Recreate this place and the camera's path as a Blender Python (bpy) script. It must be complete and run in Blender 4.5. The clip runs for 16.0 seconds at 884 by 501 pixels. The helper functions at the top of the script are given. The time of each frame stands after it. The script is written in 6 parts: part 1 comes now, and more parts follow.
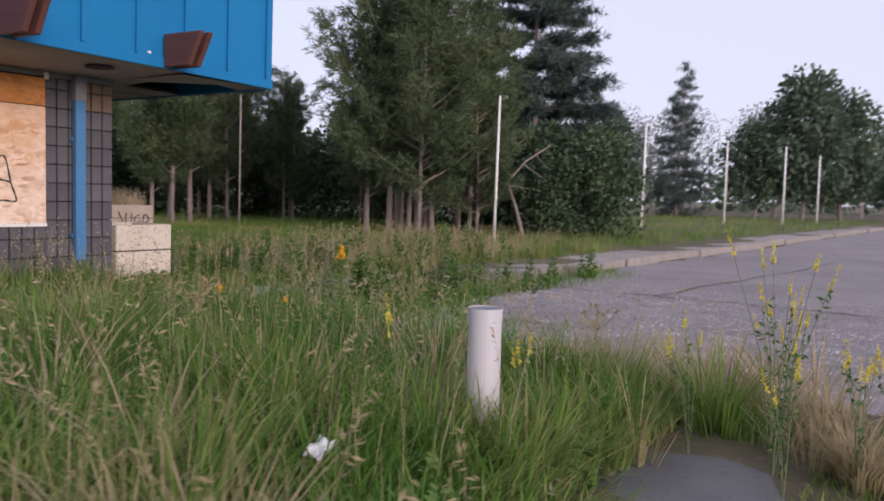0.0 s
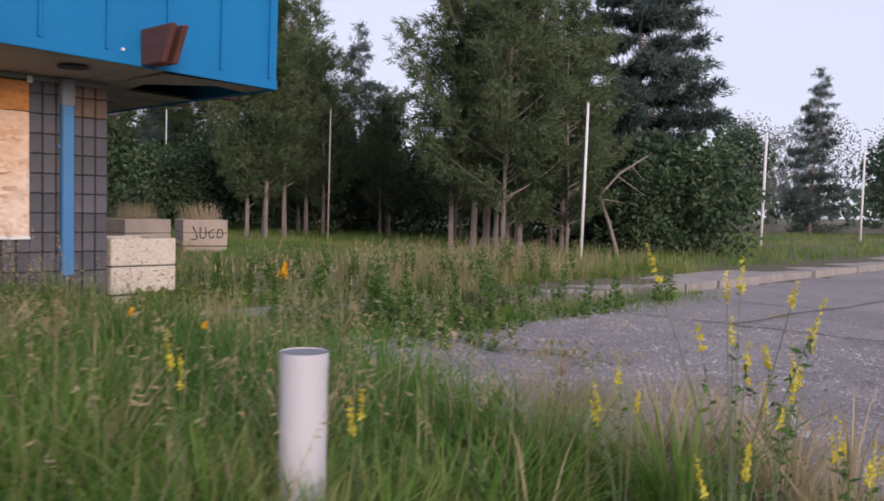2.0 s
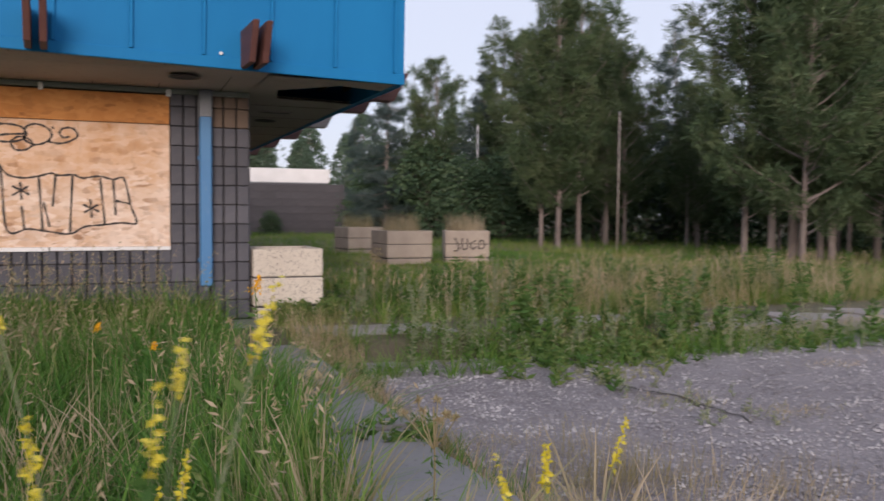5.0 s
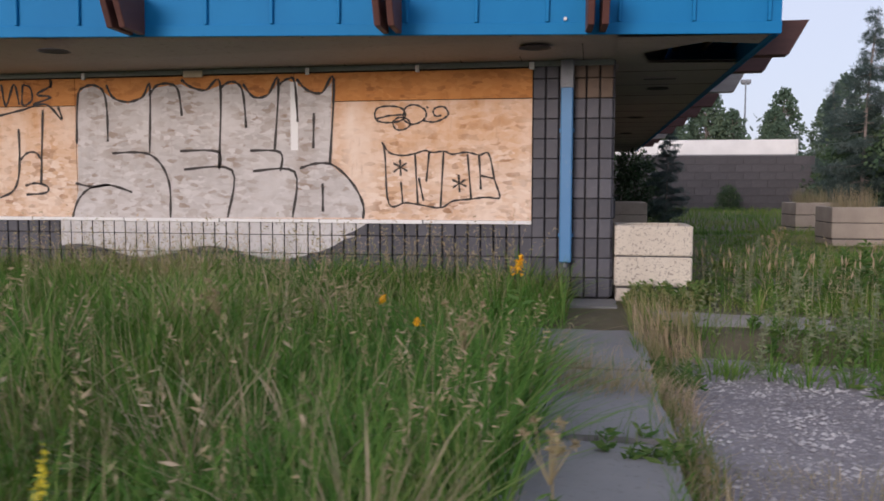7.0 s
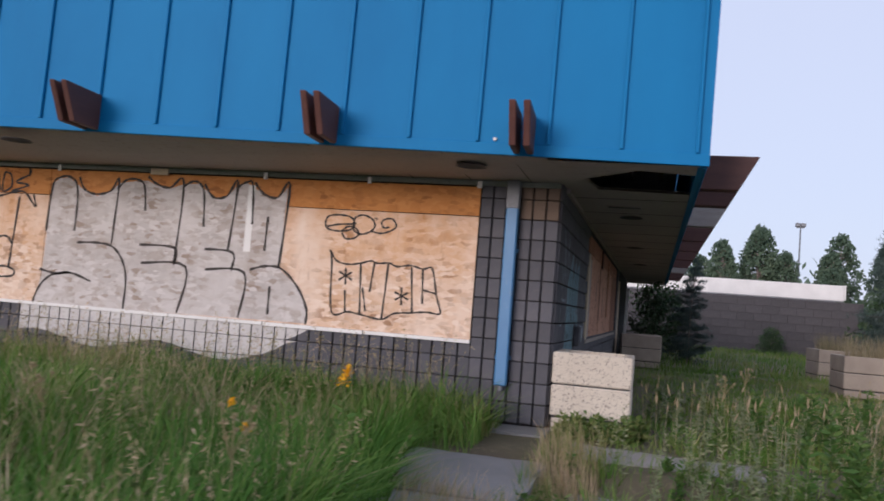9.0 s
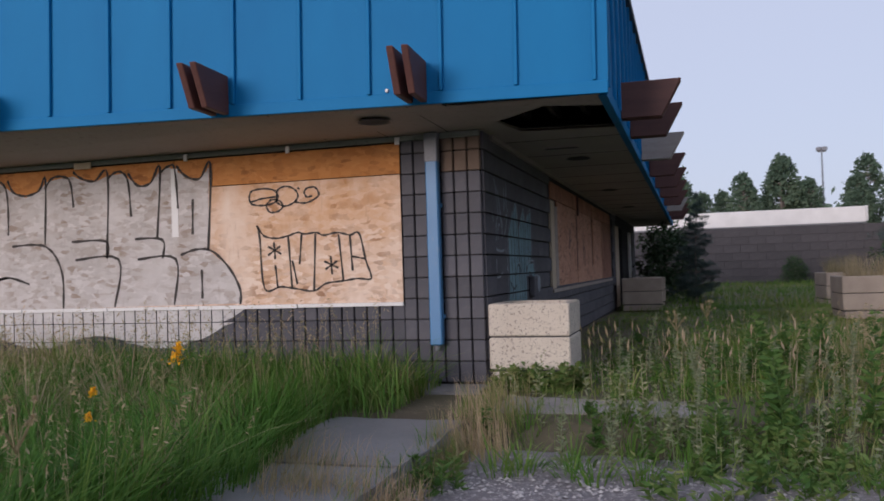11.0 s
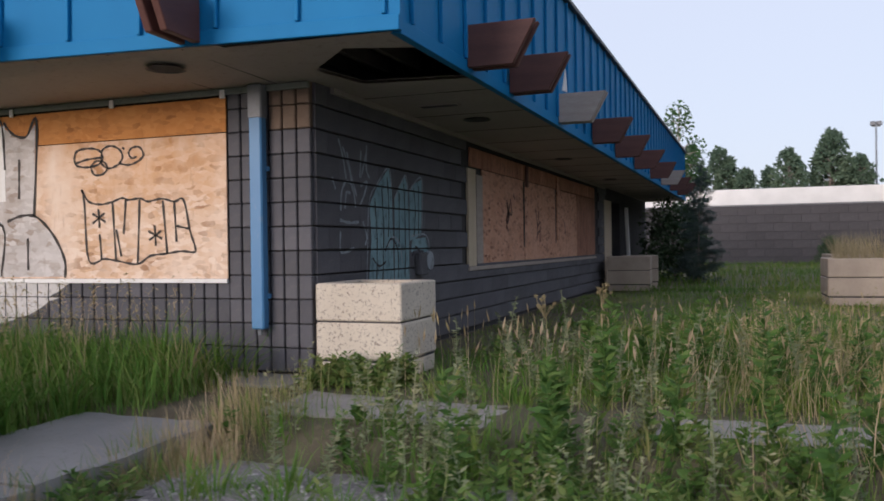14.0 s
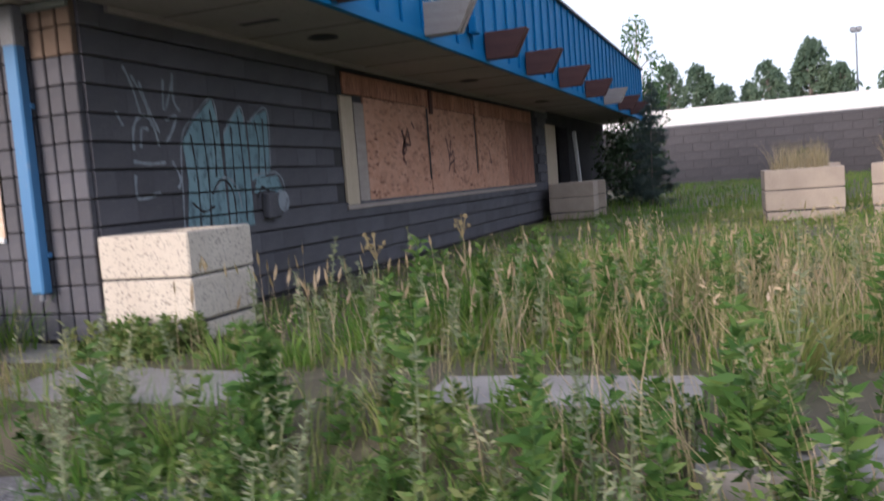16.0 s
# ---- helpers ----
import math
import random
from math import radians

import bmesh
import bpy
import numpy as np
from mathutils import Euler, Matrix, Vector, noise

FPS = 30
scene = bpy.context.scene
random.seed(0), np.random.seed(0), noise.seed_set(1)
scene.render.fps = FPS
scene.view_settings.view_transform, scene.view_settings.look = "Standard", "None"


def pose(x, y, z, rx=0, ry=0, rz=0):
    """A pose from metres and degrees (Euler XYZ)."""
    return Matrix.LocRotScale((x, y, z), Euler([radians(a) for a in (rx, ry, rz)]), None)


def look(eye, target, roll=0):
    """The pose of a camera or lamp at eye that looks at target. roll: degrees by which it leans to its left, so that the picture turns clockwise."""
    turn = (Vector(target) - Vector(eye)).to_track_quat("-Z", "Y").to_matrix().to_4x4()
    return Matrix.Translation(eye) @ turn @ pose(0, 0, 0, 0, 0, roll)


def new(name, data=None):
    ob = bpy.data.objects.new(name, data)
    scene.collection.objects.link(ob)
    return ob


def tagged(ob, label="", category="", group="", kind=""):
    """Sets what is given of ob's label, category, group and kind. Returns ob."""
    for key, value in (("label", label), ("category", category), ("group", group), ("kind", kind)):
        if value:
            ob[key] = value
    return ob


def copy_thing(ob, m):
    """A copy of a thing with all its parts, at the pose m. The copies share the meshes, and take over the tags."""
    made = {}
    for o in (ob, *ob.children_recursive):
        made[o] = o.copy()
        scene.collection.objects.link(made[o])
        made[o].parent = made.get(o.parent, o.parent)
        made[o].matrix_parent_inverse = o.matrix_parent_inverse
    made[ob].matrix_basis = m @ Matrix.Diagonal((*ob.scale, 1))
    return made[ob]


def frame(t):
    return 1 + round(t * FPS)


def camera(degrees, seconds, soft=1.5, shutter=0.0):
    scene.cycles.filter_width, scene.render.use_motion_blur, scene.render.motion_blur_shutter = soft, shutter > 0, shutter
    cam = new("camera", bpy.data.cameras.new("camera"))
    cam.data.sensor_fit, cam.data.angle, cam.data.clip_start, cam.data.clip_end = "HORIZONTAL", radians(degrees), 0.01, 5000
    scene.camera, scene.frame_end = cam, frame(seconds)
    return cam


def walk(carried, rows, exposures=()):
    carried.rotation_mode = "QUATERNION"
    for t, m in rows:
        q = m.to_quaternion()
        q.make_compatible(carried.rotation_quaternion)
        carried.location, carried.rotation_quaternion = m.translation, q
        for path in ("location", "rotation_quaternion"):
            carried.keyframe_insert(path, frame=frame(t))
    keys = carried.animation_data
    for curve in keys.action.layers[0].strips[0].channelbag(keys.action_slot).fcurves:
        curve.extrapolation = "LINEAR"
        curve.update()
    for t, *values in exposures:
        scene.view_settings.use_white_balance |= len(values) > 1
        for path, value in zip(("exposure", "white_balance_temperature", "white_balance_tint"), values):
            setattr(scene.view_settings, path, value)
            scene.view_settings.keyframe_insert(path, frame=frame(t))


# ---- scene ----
cam = camera(55.9, 16.0, soft=1.7, shutter=0.62)
PATH = [
    (0, (-5.652, -8.608, 1.19), (-4.018, -7.462, 1.055), 1.5),
    (0.5, (-5.21, -8.704, 1.178), (-3.627, -7.491, 1.029), -0.6),
    (1, (-4.831, -8.698, 1.171), (-3.304, -7.41, 1.077), 1.3),
    (1.5, (-4.39, -8.738, 1.156), (-2.913, -7.392, 1.071), 1.6),
    (2, (-3.945, -8.794, 1.15), (-2.505, -7.409, 1.048), 1.4),
    (2.5, (-3.491, -8.703, 1.146), (-2.04, -7.329, 1.078), 1.9),
    (3, (-3.026, -8.874, 1.147), (-1.642, -7.432, 1.08), 1.9),
    (5.5, (-1.061, -8.973, 1.104), (-0.498, -7.057, 0.995), 0.7),
    (6, (-0.781, -8.871, 1.096), (-0.425, -6.909, 0.944), 1.3),
    (6.5, (-0.484, -8.669, 1.121), (-0.536, -6.678, 0.941), 0.7),
    (7, (-0.192, -8.533, 1.114), (-0.546, -6.57, 0.962), 0.1),
    (7.5, (0.096, -8.433, 1.107), (-0.215, -6.463, 0.952), 1.8),
    (8, (0.368, -8.285, 1.136), (-0.125, -6.348, 1.05), 0.9),
    (8.5, (0.676, -8.316, 1.118), (0.083, -6.407, 1.198), 2.4),
    (9, (0.951, -8.164, 1.1), (0.45, -6.232, 1.229), 4.5),
    (9.5, (1.243, -8.068, 1.095), (0.722, -6.144, 1.248), 3.4),
    (10, (1.511, -7.929, 1.058), (1.059, -5.983, 1.158), -1.1),
    (12.5, (2.526, -7.007, 1.058), (1.812, -5.139, 1.083), -0.6),
    (13, (2.876, -6.694, 1.032), (2.251, -4.794, 1.056), -1.4),
    (13.5, (3.124, -6.291, 1.009), (2.572, -4.369, 1.014), -1.8),
    (14, (3.367, -5.979, 1.02), (2.663, -4.107, 1.01), -0.8),
    (14.5, (3.626, -5.637, 0.998), (2.9, -3.773, 0.988), -0.3),
    (15, (3.853, -5.292, 0.981), (3.315, -3.365, 1.004), -2.1),
    (15.5, (4.107, -4.937, 0.954), (3.435, -3.054, 0.919), -5.3),
    (16, (4.29, -4.60, 0.912), (3.588, -2.733, 0.754), -4.5),
]
walk(cam, [(t, look(eye, target, roll)) for t, eye, target, roll in PATH],
     exposures=((0.0, 0.1, 6220, 18), (5.5, 0.02, 6250, 12), (7.0, -0.04, 6050, 12), (7.5, 0.24, 5850, 11), (8.0, 0.16, 5850, 11), (8.5, -0.12, 5950, 12), (9.0, -0.06, 5850, 12), (10.0, -0.42, 5850, 13), (12.5, 0.0, 5980, 11), (14.0, 0.04, 6080, 9), (15.0, 0.18, 6080, 8), (15.5, 0.27, 5970, 9), (16.0, 0.72, 6000, 11)))

# ---- light ----
world = bpy.data.worlds.new("dusk_sky")
scene.world = world
world.use_nodes = True
wn, wl = world.node_tree.nodes, world.node_tree.links
sky = wn.new("ShaderNodeTexSky")
sky.sky_type, sky.sun_disc = "NISHITA", False
sky.sun_elevation, sky.sun_rotation = radians(9), radians(200)
sky.air_density, sky.dust_density, sky.ozone_density = 1.0, 1.5, 2.0
veil = wn.new("ShaderNodeMix")
veil.data_type = "RGBA"
veil.inputs[0].default_value = 0.72
veil.inputs[7].default_value = (9.3, 9.4, 10.8, 1)
wl.new(sky.outputs[0], veil.inputs[6])
wl.new(veil.outputs[2], wn["Background"].inputs[0])
wn["Background"].inputs[1].default_value = 0.1
sun = new("evening_sun", bpy.data.lights.new("evening_sun", "SUN"))
sun.data.energy, sun.data.angle, sun.data.color = 2.75, radians(24), (1.0, 0.83, 0.73)
sun.matrix_world = look((-3.4, -9.4, 2.55), (0, 0, 0.6))


# ---- materials ----
def material(name, rough=0.8, metal=0.0):
    m = bpy.data.materials.new(name)
    m.use_nodes = True
    m.node_tree.nodes["Principled BSDF"].inputs["Roughness"].default_value = rough
    m.node_tree.nodes["Principled BSDF"].inputs["Metallic"].default_value = metal
    return m


def node(m, kind, **values):
    n = m.node_tree.nodes.new(kind)
    for key, v in values.items():
        n.inputs[key.replace("_", " ")].default_value = v
    return n


def wire(m, a, b):
    m.node_tree.links.new(a, b)


def coords(m, scale=(1, 1, 1)):
    t = node(m, "ShaderNodeTexCoord")
    mp = node(m, "ShaderNodeMapping", Scale=scale)
    wire(m, t.outputs["Object"], mp.inputs["Vector"])
    return mp.outputs[0]


def mix(m, fac, a, b, mode="MIX"):
    n = m.node_tree.nodes.new("ShaderNodeMix")
    n.data_type, n.blend_type = "RGBA", mode
    for socket, v in ((n.inputs[0], fac), (n.inputs[6], a), (n.inputs[7], b)):
        if isinstance(v, bpy.types.NodeSocket):
            wire(m, v, socket)
        else:
            socket.default_value = v if isinstance(v, float) else (*v, 1)
    return n.outputs[2]


def ramp(m, fac, lo, hi):
    n = m.node_tree.nodes.new("ShaderNodeMapRange")
    n.inputs[1].default_value, n.inputs[2].default_value = lo, hi
    wire(m, fac, n.inputs[0])
    return n.outputs[0]


def noise_tex(m, vec, scale, detail=4.0, rough=0.6):
    n = node(m, "ShaderNodeTexNoise", Scale=scale, Detail=detail, Roughness=rough)
    wire(m, vec, n.inputs["Vector"])
    return n.outputs[0]


def finish(m, colour, height=None, strength=0.3, distance=0.01):
    bsdf = m.node_tree.nodes["Principled BSDF"]
    wire(m, colour, bsdf.inputs["Base Color"])
    if height:
        b = node(m, "ShaderNodeBump", Strength=strength, Distance=distance)
        wire(m, height, b.inputs["Height"])
        wire(m, b.outputs[0], bsdf.inputs["Normal"])
    return m


def surface(name, a, b, c, big=1.5, small=30.0, rough=0.85, stretch=(1, 1, 1), bump=0.3, distance=0.008, metal=0.0, vary=0.0, stain=(0.55, 0.72)):
    """A weathered surface: two tones in a broad pattern, a third in fine grain and stains; vary: difference from piece to piece."""
    m = material(name, rough, metal)
    v = coords(m, stretch)
    broad, fine = noise_tex(m, v, big), noise_tex(m, v, small, 6.0, 0.7)
    col = mix(m, ramp(m, broad, 0.35, 0.65), a, b)
    col = mix(m, ramp(m, fine, *stain), col, c)
    if vary:
        info = node(m, "ShaderNodeObjectInfo")
        n = node(m, "ShaderNodeHueSaturation")
        wire(m, ramp_to(m, info.outputs["Random"], 1 - vary, 1 + vary), n.inputs["Value"])
        wire(m, col, n.inputs["Color"])
        col = n.outputs[0]
    return finish(m, col, fine, bump, distance)


def ramp_to(m, fac, lo, hi):
    n = m.node_tree.nodes.new("ShaderNodeMapRange")
    n.inputs[3].default_value, n.inputs[4].default_value = lo, hi
    wire(m, fac, n.inputs[0])
    return n.outputs[0]


def plant_material(name, tones, patch=0.35, thin=0.35, rough=0.6):
    """Leaf or blade: four tones by island, drifting in patches, some light passing through."""
    m = material(name, rough)
    geo = node(m, "ShaderNodeNewGeometry")
    drift = noise_tex(m, coords(m), patch, 3.0)
    add = m.node_tree.nodes.new("ShaderNodeMath")
    add.operation = "ADD"
    wire(m, ramp_to(m, geo.outputs["Random Per Island"], -0.28, 0.28), add.inputs[0])
    wire(m, ramp(m, drift, 0.3, 0.7), add.inputs[1])
    cr = m.node_tree.nodes.new("ShaderNodeValToRGB")
    e = cr.color_ramp.elements
    e[0].position, e[0].color = 0.0, (*tones[0], 1)
    e[1].position, e[1].color = 1.0, (*tones[-1], 1)
    for i, t in enumerate(tones[1:-1]):
        e.new((i + 1) / (len(tones) - 1)).color = (*t, 1)
    wire(m, add.outputs[0], cr.inputs[0])
    bsdf = m.node_tree.nodes["Principled BSDF"]
    wire(m, cr.outputs[0], bsdf.inputs["Base Color"])
    bsdf.inputs["Specular IOR Level"].default_value = 0.25
    tr = node(m, "ShaderNodeBsdfTranslucent")
    wire(m, cr.outputs[0], tr.inputs["Color"])
    mx = node(m, "ShaderNodeMixShader", Fac=thin)
    wire(m, bsdf.outputs[0], mx.inputs[1])
    wire(m, tr.outputs[0], mx.inputs[2])
    wire(m, mx.outputs[0], m.node_tree.nodes["Material Output"].inputs["Surface"])
    return m


def strand_board(name, pale, tan, dark, fade=None):
    """Oriented strand board: short overlapping flakes of several tones, with streaks of weather."""
    m = material(name, 0.85)
    v = coords(m, (1, 1, 2.2))
    warp = node(m, "ShaderNodeTexNoise", Scale=9.0, Detail=2.0)
    wire(m, v, warp.inputs["Vector"])
    off = mix(m, 0.08, v, warp.outputs[1])
    vor = node(m, "ShaderNodeTexVoronoi", Scale=13.0, Randomness=1.0)
    wire(m, off, vor.inputs["Vector"])
    sep = node(m, "ShaderNodeSeparateColor")
    wire(m, vor.outputs["Color"], sep.inputs[0])
    col = mix(m, sep.outputs[0], pale, tan)
    col = mix(m, ramp(m, sep.outputs[1], 0.72, 1.0), col, dark)
    big = node(m, "ShaderNodeTexVoronoi", Scale=6.5, Randomness=1.0)
    wire(m, mix(m, 0.12, coords(m, (1, 1, 1.7)), warp.outputs[1]), big.inputs["Vector"])
    flake = node(m, "ShaderNodeSeparateColor")
    wire(m, big.outputs["Color"], flake.inputs[0])
    col = mix(m, ramp_to(m, ramp(m, flake.outputs[0], 0.55, 1.0), 0.0, 0.55), col, tan)
    col = mix(m, ramp_to(m, ramp(m, flake.outputs[1], 0.75, 1.0), 0.0, 0.5), col, dark)
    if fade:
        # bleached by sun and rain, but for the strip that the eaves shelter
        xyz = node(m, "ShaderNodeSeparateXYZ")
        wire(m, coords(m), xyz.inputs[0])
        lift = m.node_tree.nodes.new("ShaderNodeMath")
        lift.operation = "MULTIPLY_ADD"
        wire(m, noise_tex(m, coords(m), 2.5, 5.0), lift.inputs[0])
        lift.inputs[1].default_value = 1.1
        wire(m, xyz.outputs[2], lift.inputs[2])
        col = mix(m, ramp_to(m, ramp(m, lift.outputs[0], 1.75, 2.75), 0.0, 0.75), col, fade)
    broad = noise_tex(m, coords(m, (1.3, 1, 0.6)), 1.6, 5.0)
    col = mix(m, ramp(m, broad, 0.42, 0.75), col, pale)
    dirt = noise_tex(m, coords(m, (7, 7, 1.2)), 2.2, 6.0, 0.7)
    col = mix(m, ramp(m, dirt, 0.6, 0.9), col, dark)
    return finish(m, col, sep.outputs[2], 0.25, 0.004)


M_SOIL = surface("soil_and_thatch", (0.095, 0.078, 0.052), (0.115, 0.105, 0.055), (0.20, 0.165, 0.105), 0.8, 14, 0.95, bump=0.6, distance=0.03)
M_ASPHALT = surface("old_asphalt", (0.185, 0.165, 0.17), (0.25, 0.225, 0.225), (0.42, 0.38, 0.37), 0.5, 34, 0.9, bump=0.9, distance=0.012, stain=(0.52, 0.66))
M_CRACK = surface("crack_dirt", (0.05, 0.045, 0.04), (0.07, 0.06, 0.05), (0.12, 0.10, 0.07), 3, 40, 0.95)
M_CONCRETE = surface("worn_concrete", (0.20, 0.195, 0.195), (0.25, 0.24, 0.235), (0.15, 0.14, 0.135), 1.4, 22, 0.9, bump=0.5, distance=0.006, vary=0.06)
# darker grey concrete, only for the lone slab by the path
M_DARKSLAB = surface("dark_grey_concrete", (0.105, 0.107, 0.112), (0.14, 0.14, 0.145), (0.07, 0.065, 0.06), 2.2, 18, 0.85, bump=0.5, distance=0.006)
M_KERB = surface("pale_worn_concrete", (0.255, 0.23, 0.212), (0.325, 0.295, 0.27), (0.15, 0.132, 0.118), 2.2, 16, 0.9, bump=0.5, distance=0.006, vary=0.06)
M_PLANTER = surface("exposed_aggregate_concrete", (0.60, 0.53, 0.44), (0.68, 0.61, 0.51), (0.27, 0.225, 0.19), 2.0, 46, 0.92, bump=1.0, distance=0.014, stain=(0.545, 0.625))
M_GREYPLANTER = surface("dull_aggregate_concrete", (0.34, 0.28, 0.23), (0.42, 0.35, 0.28), (0.22, 0.18, 0.15), 2.0, 50, 0.92, bump=0.7)
M_BLOCK = surface("dark_grey_painted_block", (0.078, 0.078, 0.092), (0.11, 0.106, 0.118), (0.185, 0.165, 0.155), 2.2, 30, 0.8, bump=0.9, distance=0.010, vary=0.16, stain=(0.58, 0.78))
M_WARMBLOCK = surface("bare_brownish_block", (0.15, 0.105, 0.075), (0.19, 0.135, 0.10), (0.10, 0.08, 0.065), 2.2, 30, 0.85, bump=0.9, distance=0.010, vary=0.12)
M_MORTAR = surface("dark_mortar_joint", (0.035, 0.035, 0.04), (0.05, 0.048, 0.05), (0.07, 0.065, 0.06), 2, 40, 0.95)
M_FARBLOCK = surface("weathered_grey_block", (0.066, 0.062, 0.068), (0.086, 0.080, 0.085), (0.115, 0.106, 0.107), 0.6, 9, 0.9, vary=0.08)
M_BLUE = surface("sky_blue_painted_siding", (0.007, 0.148, 0.350), (0.010, 0.175, 0.395), (0.017, 0.205, 0.42), 0.9, 20, 0.62, (1, 1, 0.4), 0.12, 0.003, stain=(0.62, 0.85))
M_BLUE.node_tree.nodes["Principled BSDF"].inputs["Specular IOR Level"].default_value = 0.2
M_PIPE = surface("faded_blue_painted_metal", (0.05, 0.17, 0.36), (0.07, 0.21, 0.40), (0.20, 0.26, 0.34), 1.5, 16, 0.45, (1, 1, 0.4), 0.1, 0.003, stain=(0.6, 0.8))
M_BROWN = surface("dark_brown_stained_timber", (0.085, 0.032, 0.026), (0.115, 0.045, 0.035), (0.06, 0.026, 0.022), 2.0, 26, 0.65, (1, 1, 5), 0.35, 0.004, vary=0.12)
M_BARE = surface("bare_grey_timber", (0.33, 0.28, 0.25), (0.40, 0.35, 0.31), (0.20, 0.16, 0.14), 3.0, 24, 0.8, (1, 1, 5), 0.3, 0.004)
M_SOFFIT = surface("grey_painted_soffit", (0.30, 0.265, 0.24), (0.35, 0.305, 0.275), (0.22, 0.19, 0.17), 0.9, 18, 0.8, bump=0.2)
# rafter timber, the shade of the roof void put into its near-black tones
M_DARKVOID = surface("void_shaded_timber", (0.05, 0.042, 0.036), (0.07, 0.055, 0.045), (0.03, 0.026, 0.022), 2.0, 16, 0.9, (1, 6, 1))
M_CAP = surface("dark_metal_cap", (0.035, 0.035, 0.04), (0.05, 0.045, 0.05), (0.09, 0.08, 0.08), 1.0, 20, 0.5)
M_WHITE = surface("chalky_white_paint", (0.78, 0.77, 0.76), (0.70, 0.69, 0.68), (0.48, 0.45, 0.42), 1.5, 24, 0.6, stain=(0.62, 0.8))
M_GREENGREY = surface("weathered_green_grey_trim", (0.16, 0.18, 0.16), (0.20, 0.21, 0.19), (0.10, 0.10, 0.09), 2, 20, 0.7)
M_POST = surface("flaking_white_post_paint", (0.50, 0.485, 0.515), (0.57, 0.55, 0.575), (0.24, 0.19, 0.17), 3.0, 13, 0.6, (1, 1, 0.5), 0.4, 0.004, stain=(0.66, 0.72))
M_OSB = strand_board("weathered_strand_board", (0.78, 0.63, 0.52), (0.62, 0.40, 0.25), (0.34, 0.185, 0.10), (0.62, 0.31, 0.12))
M_OSBTOP = strand_board("fresh_orange_strand_board", (0.58, 0.255, 0.075), (0.48, 0.185, 0.045), (0.30, 0.11, 0.03))
M_PLY = surface("pinkish_weathered_plywood", (0.34, 0.145, 0.085), (0.52, 0.26, 0.165), (0.13, 0.055, 0.04), 0.6, 7, 0.8, (5, 5, 0.7), 0.25, 0.003, vary=0.16, stain=(0.46, 0.66))
M_SIDEBOARD = strand_board("pinkish_weathered_side_board", (0.60, 0.34, 0.235), (0.50, 0.25, 0.155), (0.19, 0.08, 0.05))
M_TAN = surface("pale_tan_board", (0.50, 0.42, 0.30), (0.56, 0.46, 0.34), (0.36, 0.28, 0.2), 1.5, 14, 0.8, (5, 5, 0.7))
M_GREYPAINT = strand_board("thin_grey_spray_paint", (0.60, 0.565, 0.55), (0.43, 0.395, 0.375), (0.30, 0.23, 0.18))
M_BLOCKPAINT = surface("chalky_pale_paint_on_block", (0.52, 0.50, 0.49), (0.60, 0.58, 0.57), (0.26, 0.245, 0.24), 2.5, 26, 0.8, stain=(0.54, 0.70))
M_BLACKPAINT = surface("black_spray_paint", (0.028, 0.024, 0.022), (0.04, 0.032, 0.03), (0.08, 0.06, 0.05), 3, 30, 0.7)
M_TEAL = surface("faded_teal_spray_paint", (0.15, 0.25, 0.285), (0.21, 0.33, 0.365), (0.10, 0.145, 0.165), 3, 18, 0.8, (1, 1, 0.4), stain=(0.5, 0.65))
M_PALEPAINT = surface("faded_pale_spray_paint", (0.22, 0.25, 0.28), (0.28, 0.31, 0.34), (0.14, 0.15, 0.17), 3, 18, 0.8, (1, 1, 0.4), stain=(0.5, 0.65))
M_METALGREY = surface("dull_galvanised_steel", (0.17, 0.18, 0.20), (0.22, 0.225, 0.24), (0.13, 0.125, 0.12), 2, 20, 0.55, metal=0.15)
M_PINEBARK = surface("grey_pine_bark", (0.20, 0.165, 0.15), (0.26, 0.215, 0.19), (0.10, 0.08, 0.07), 3, 16, 0.95, (1, 1, 0.3), 0.8, 0.02)
M_PALEBARK = surface("pale_dead_wood", (0.34, 0.30, 0.27), (0.40, 0.36, 0.32), (0.22, 0.19, 0.17), 3, 16, 0.95, (1, 1, 0.3))
M_GRASS = plant_material("tall_grass", ((0.060, 0.155, 0.020), (0.098, 0.215, 0.032), (0.19, 0.285, 0.06), (0.40, 0.36, 0.17)), 0.5)
M_LAWN = plant_material("meadow_grass", ((0.066, 0.165, 0.022), (0.11, 0.22, 0.032), (0.19, 0.26, 0.052), (0.32, 0.30, 0.115)), 0.3)
M_STRAW = plant_material("ripe_straw_grass", ((0.24, 0.22, 0.10), (0.36, 0.30, 0.17), (0.45, 0.36, 0.23), (0.52, 0.42, 0.30)), 0.6)
M_RIPE = plant_material("ripe_tan_grass", ((0.17, 0.21, 0.06), (0.36, 0.31, 0.15), (0.54, 0.41, 0.26), (0.64, 0.49, 0.35)), 1.1)
M_WEED = plant_material("broad_weed_leaves", ((0.05, 0.115, 0.026), (0.075, 0.155, 0.034), (0.13, 0.20, 0.052), (0.22, 0.24, 0.085)), 0.8)
M_SILVERWEED = plant_material("silvery_weed_leaves", ((0.16, 0.20, 0.11), (0.22, 0.26, 0.15), (0.30, 0.31, 0.18), (0.36, 0.34, 0.20)), 0.8)
M_PINE = plant_material("pine_needles", ((0.050, 0.082, 0.038), (0.072, 0.110, 0.050), (0.100, 0.138, 0.062), (0.135, 0.155, 0.080)), 0.7, 0.2)
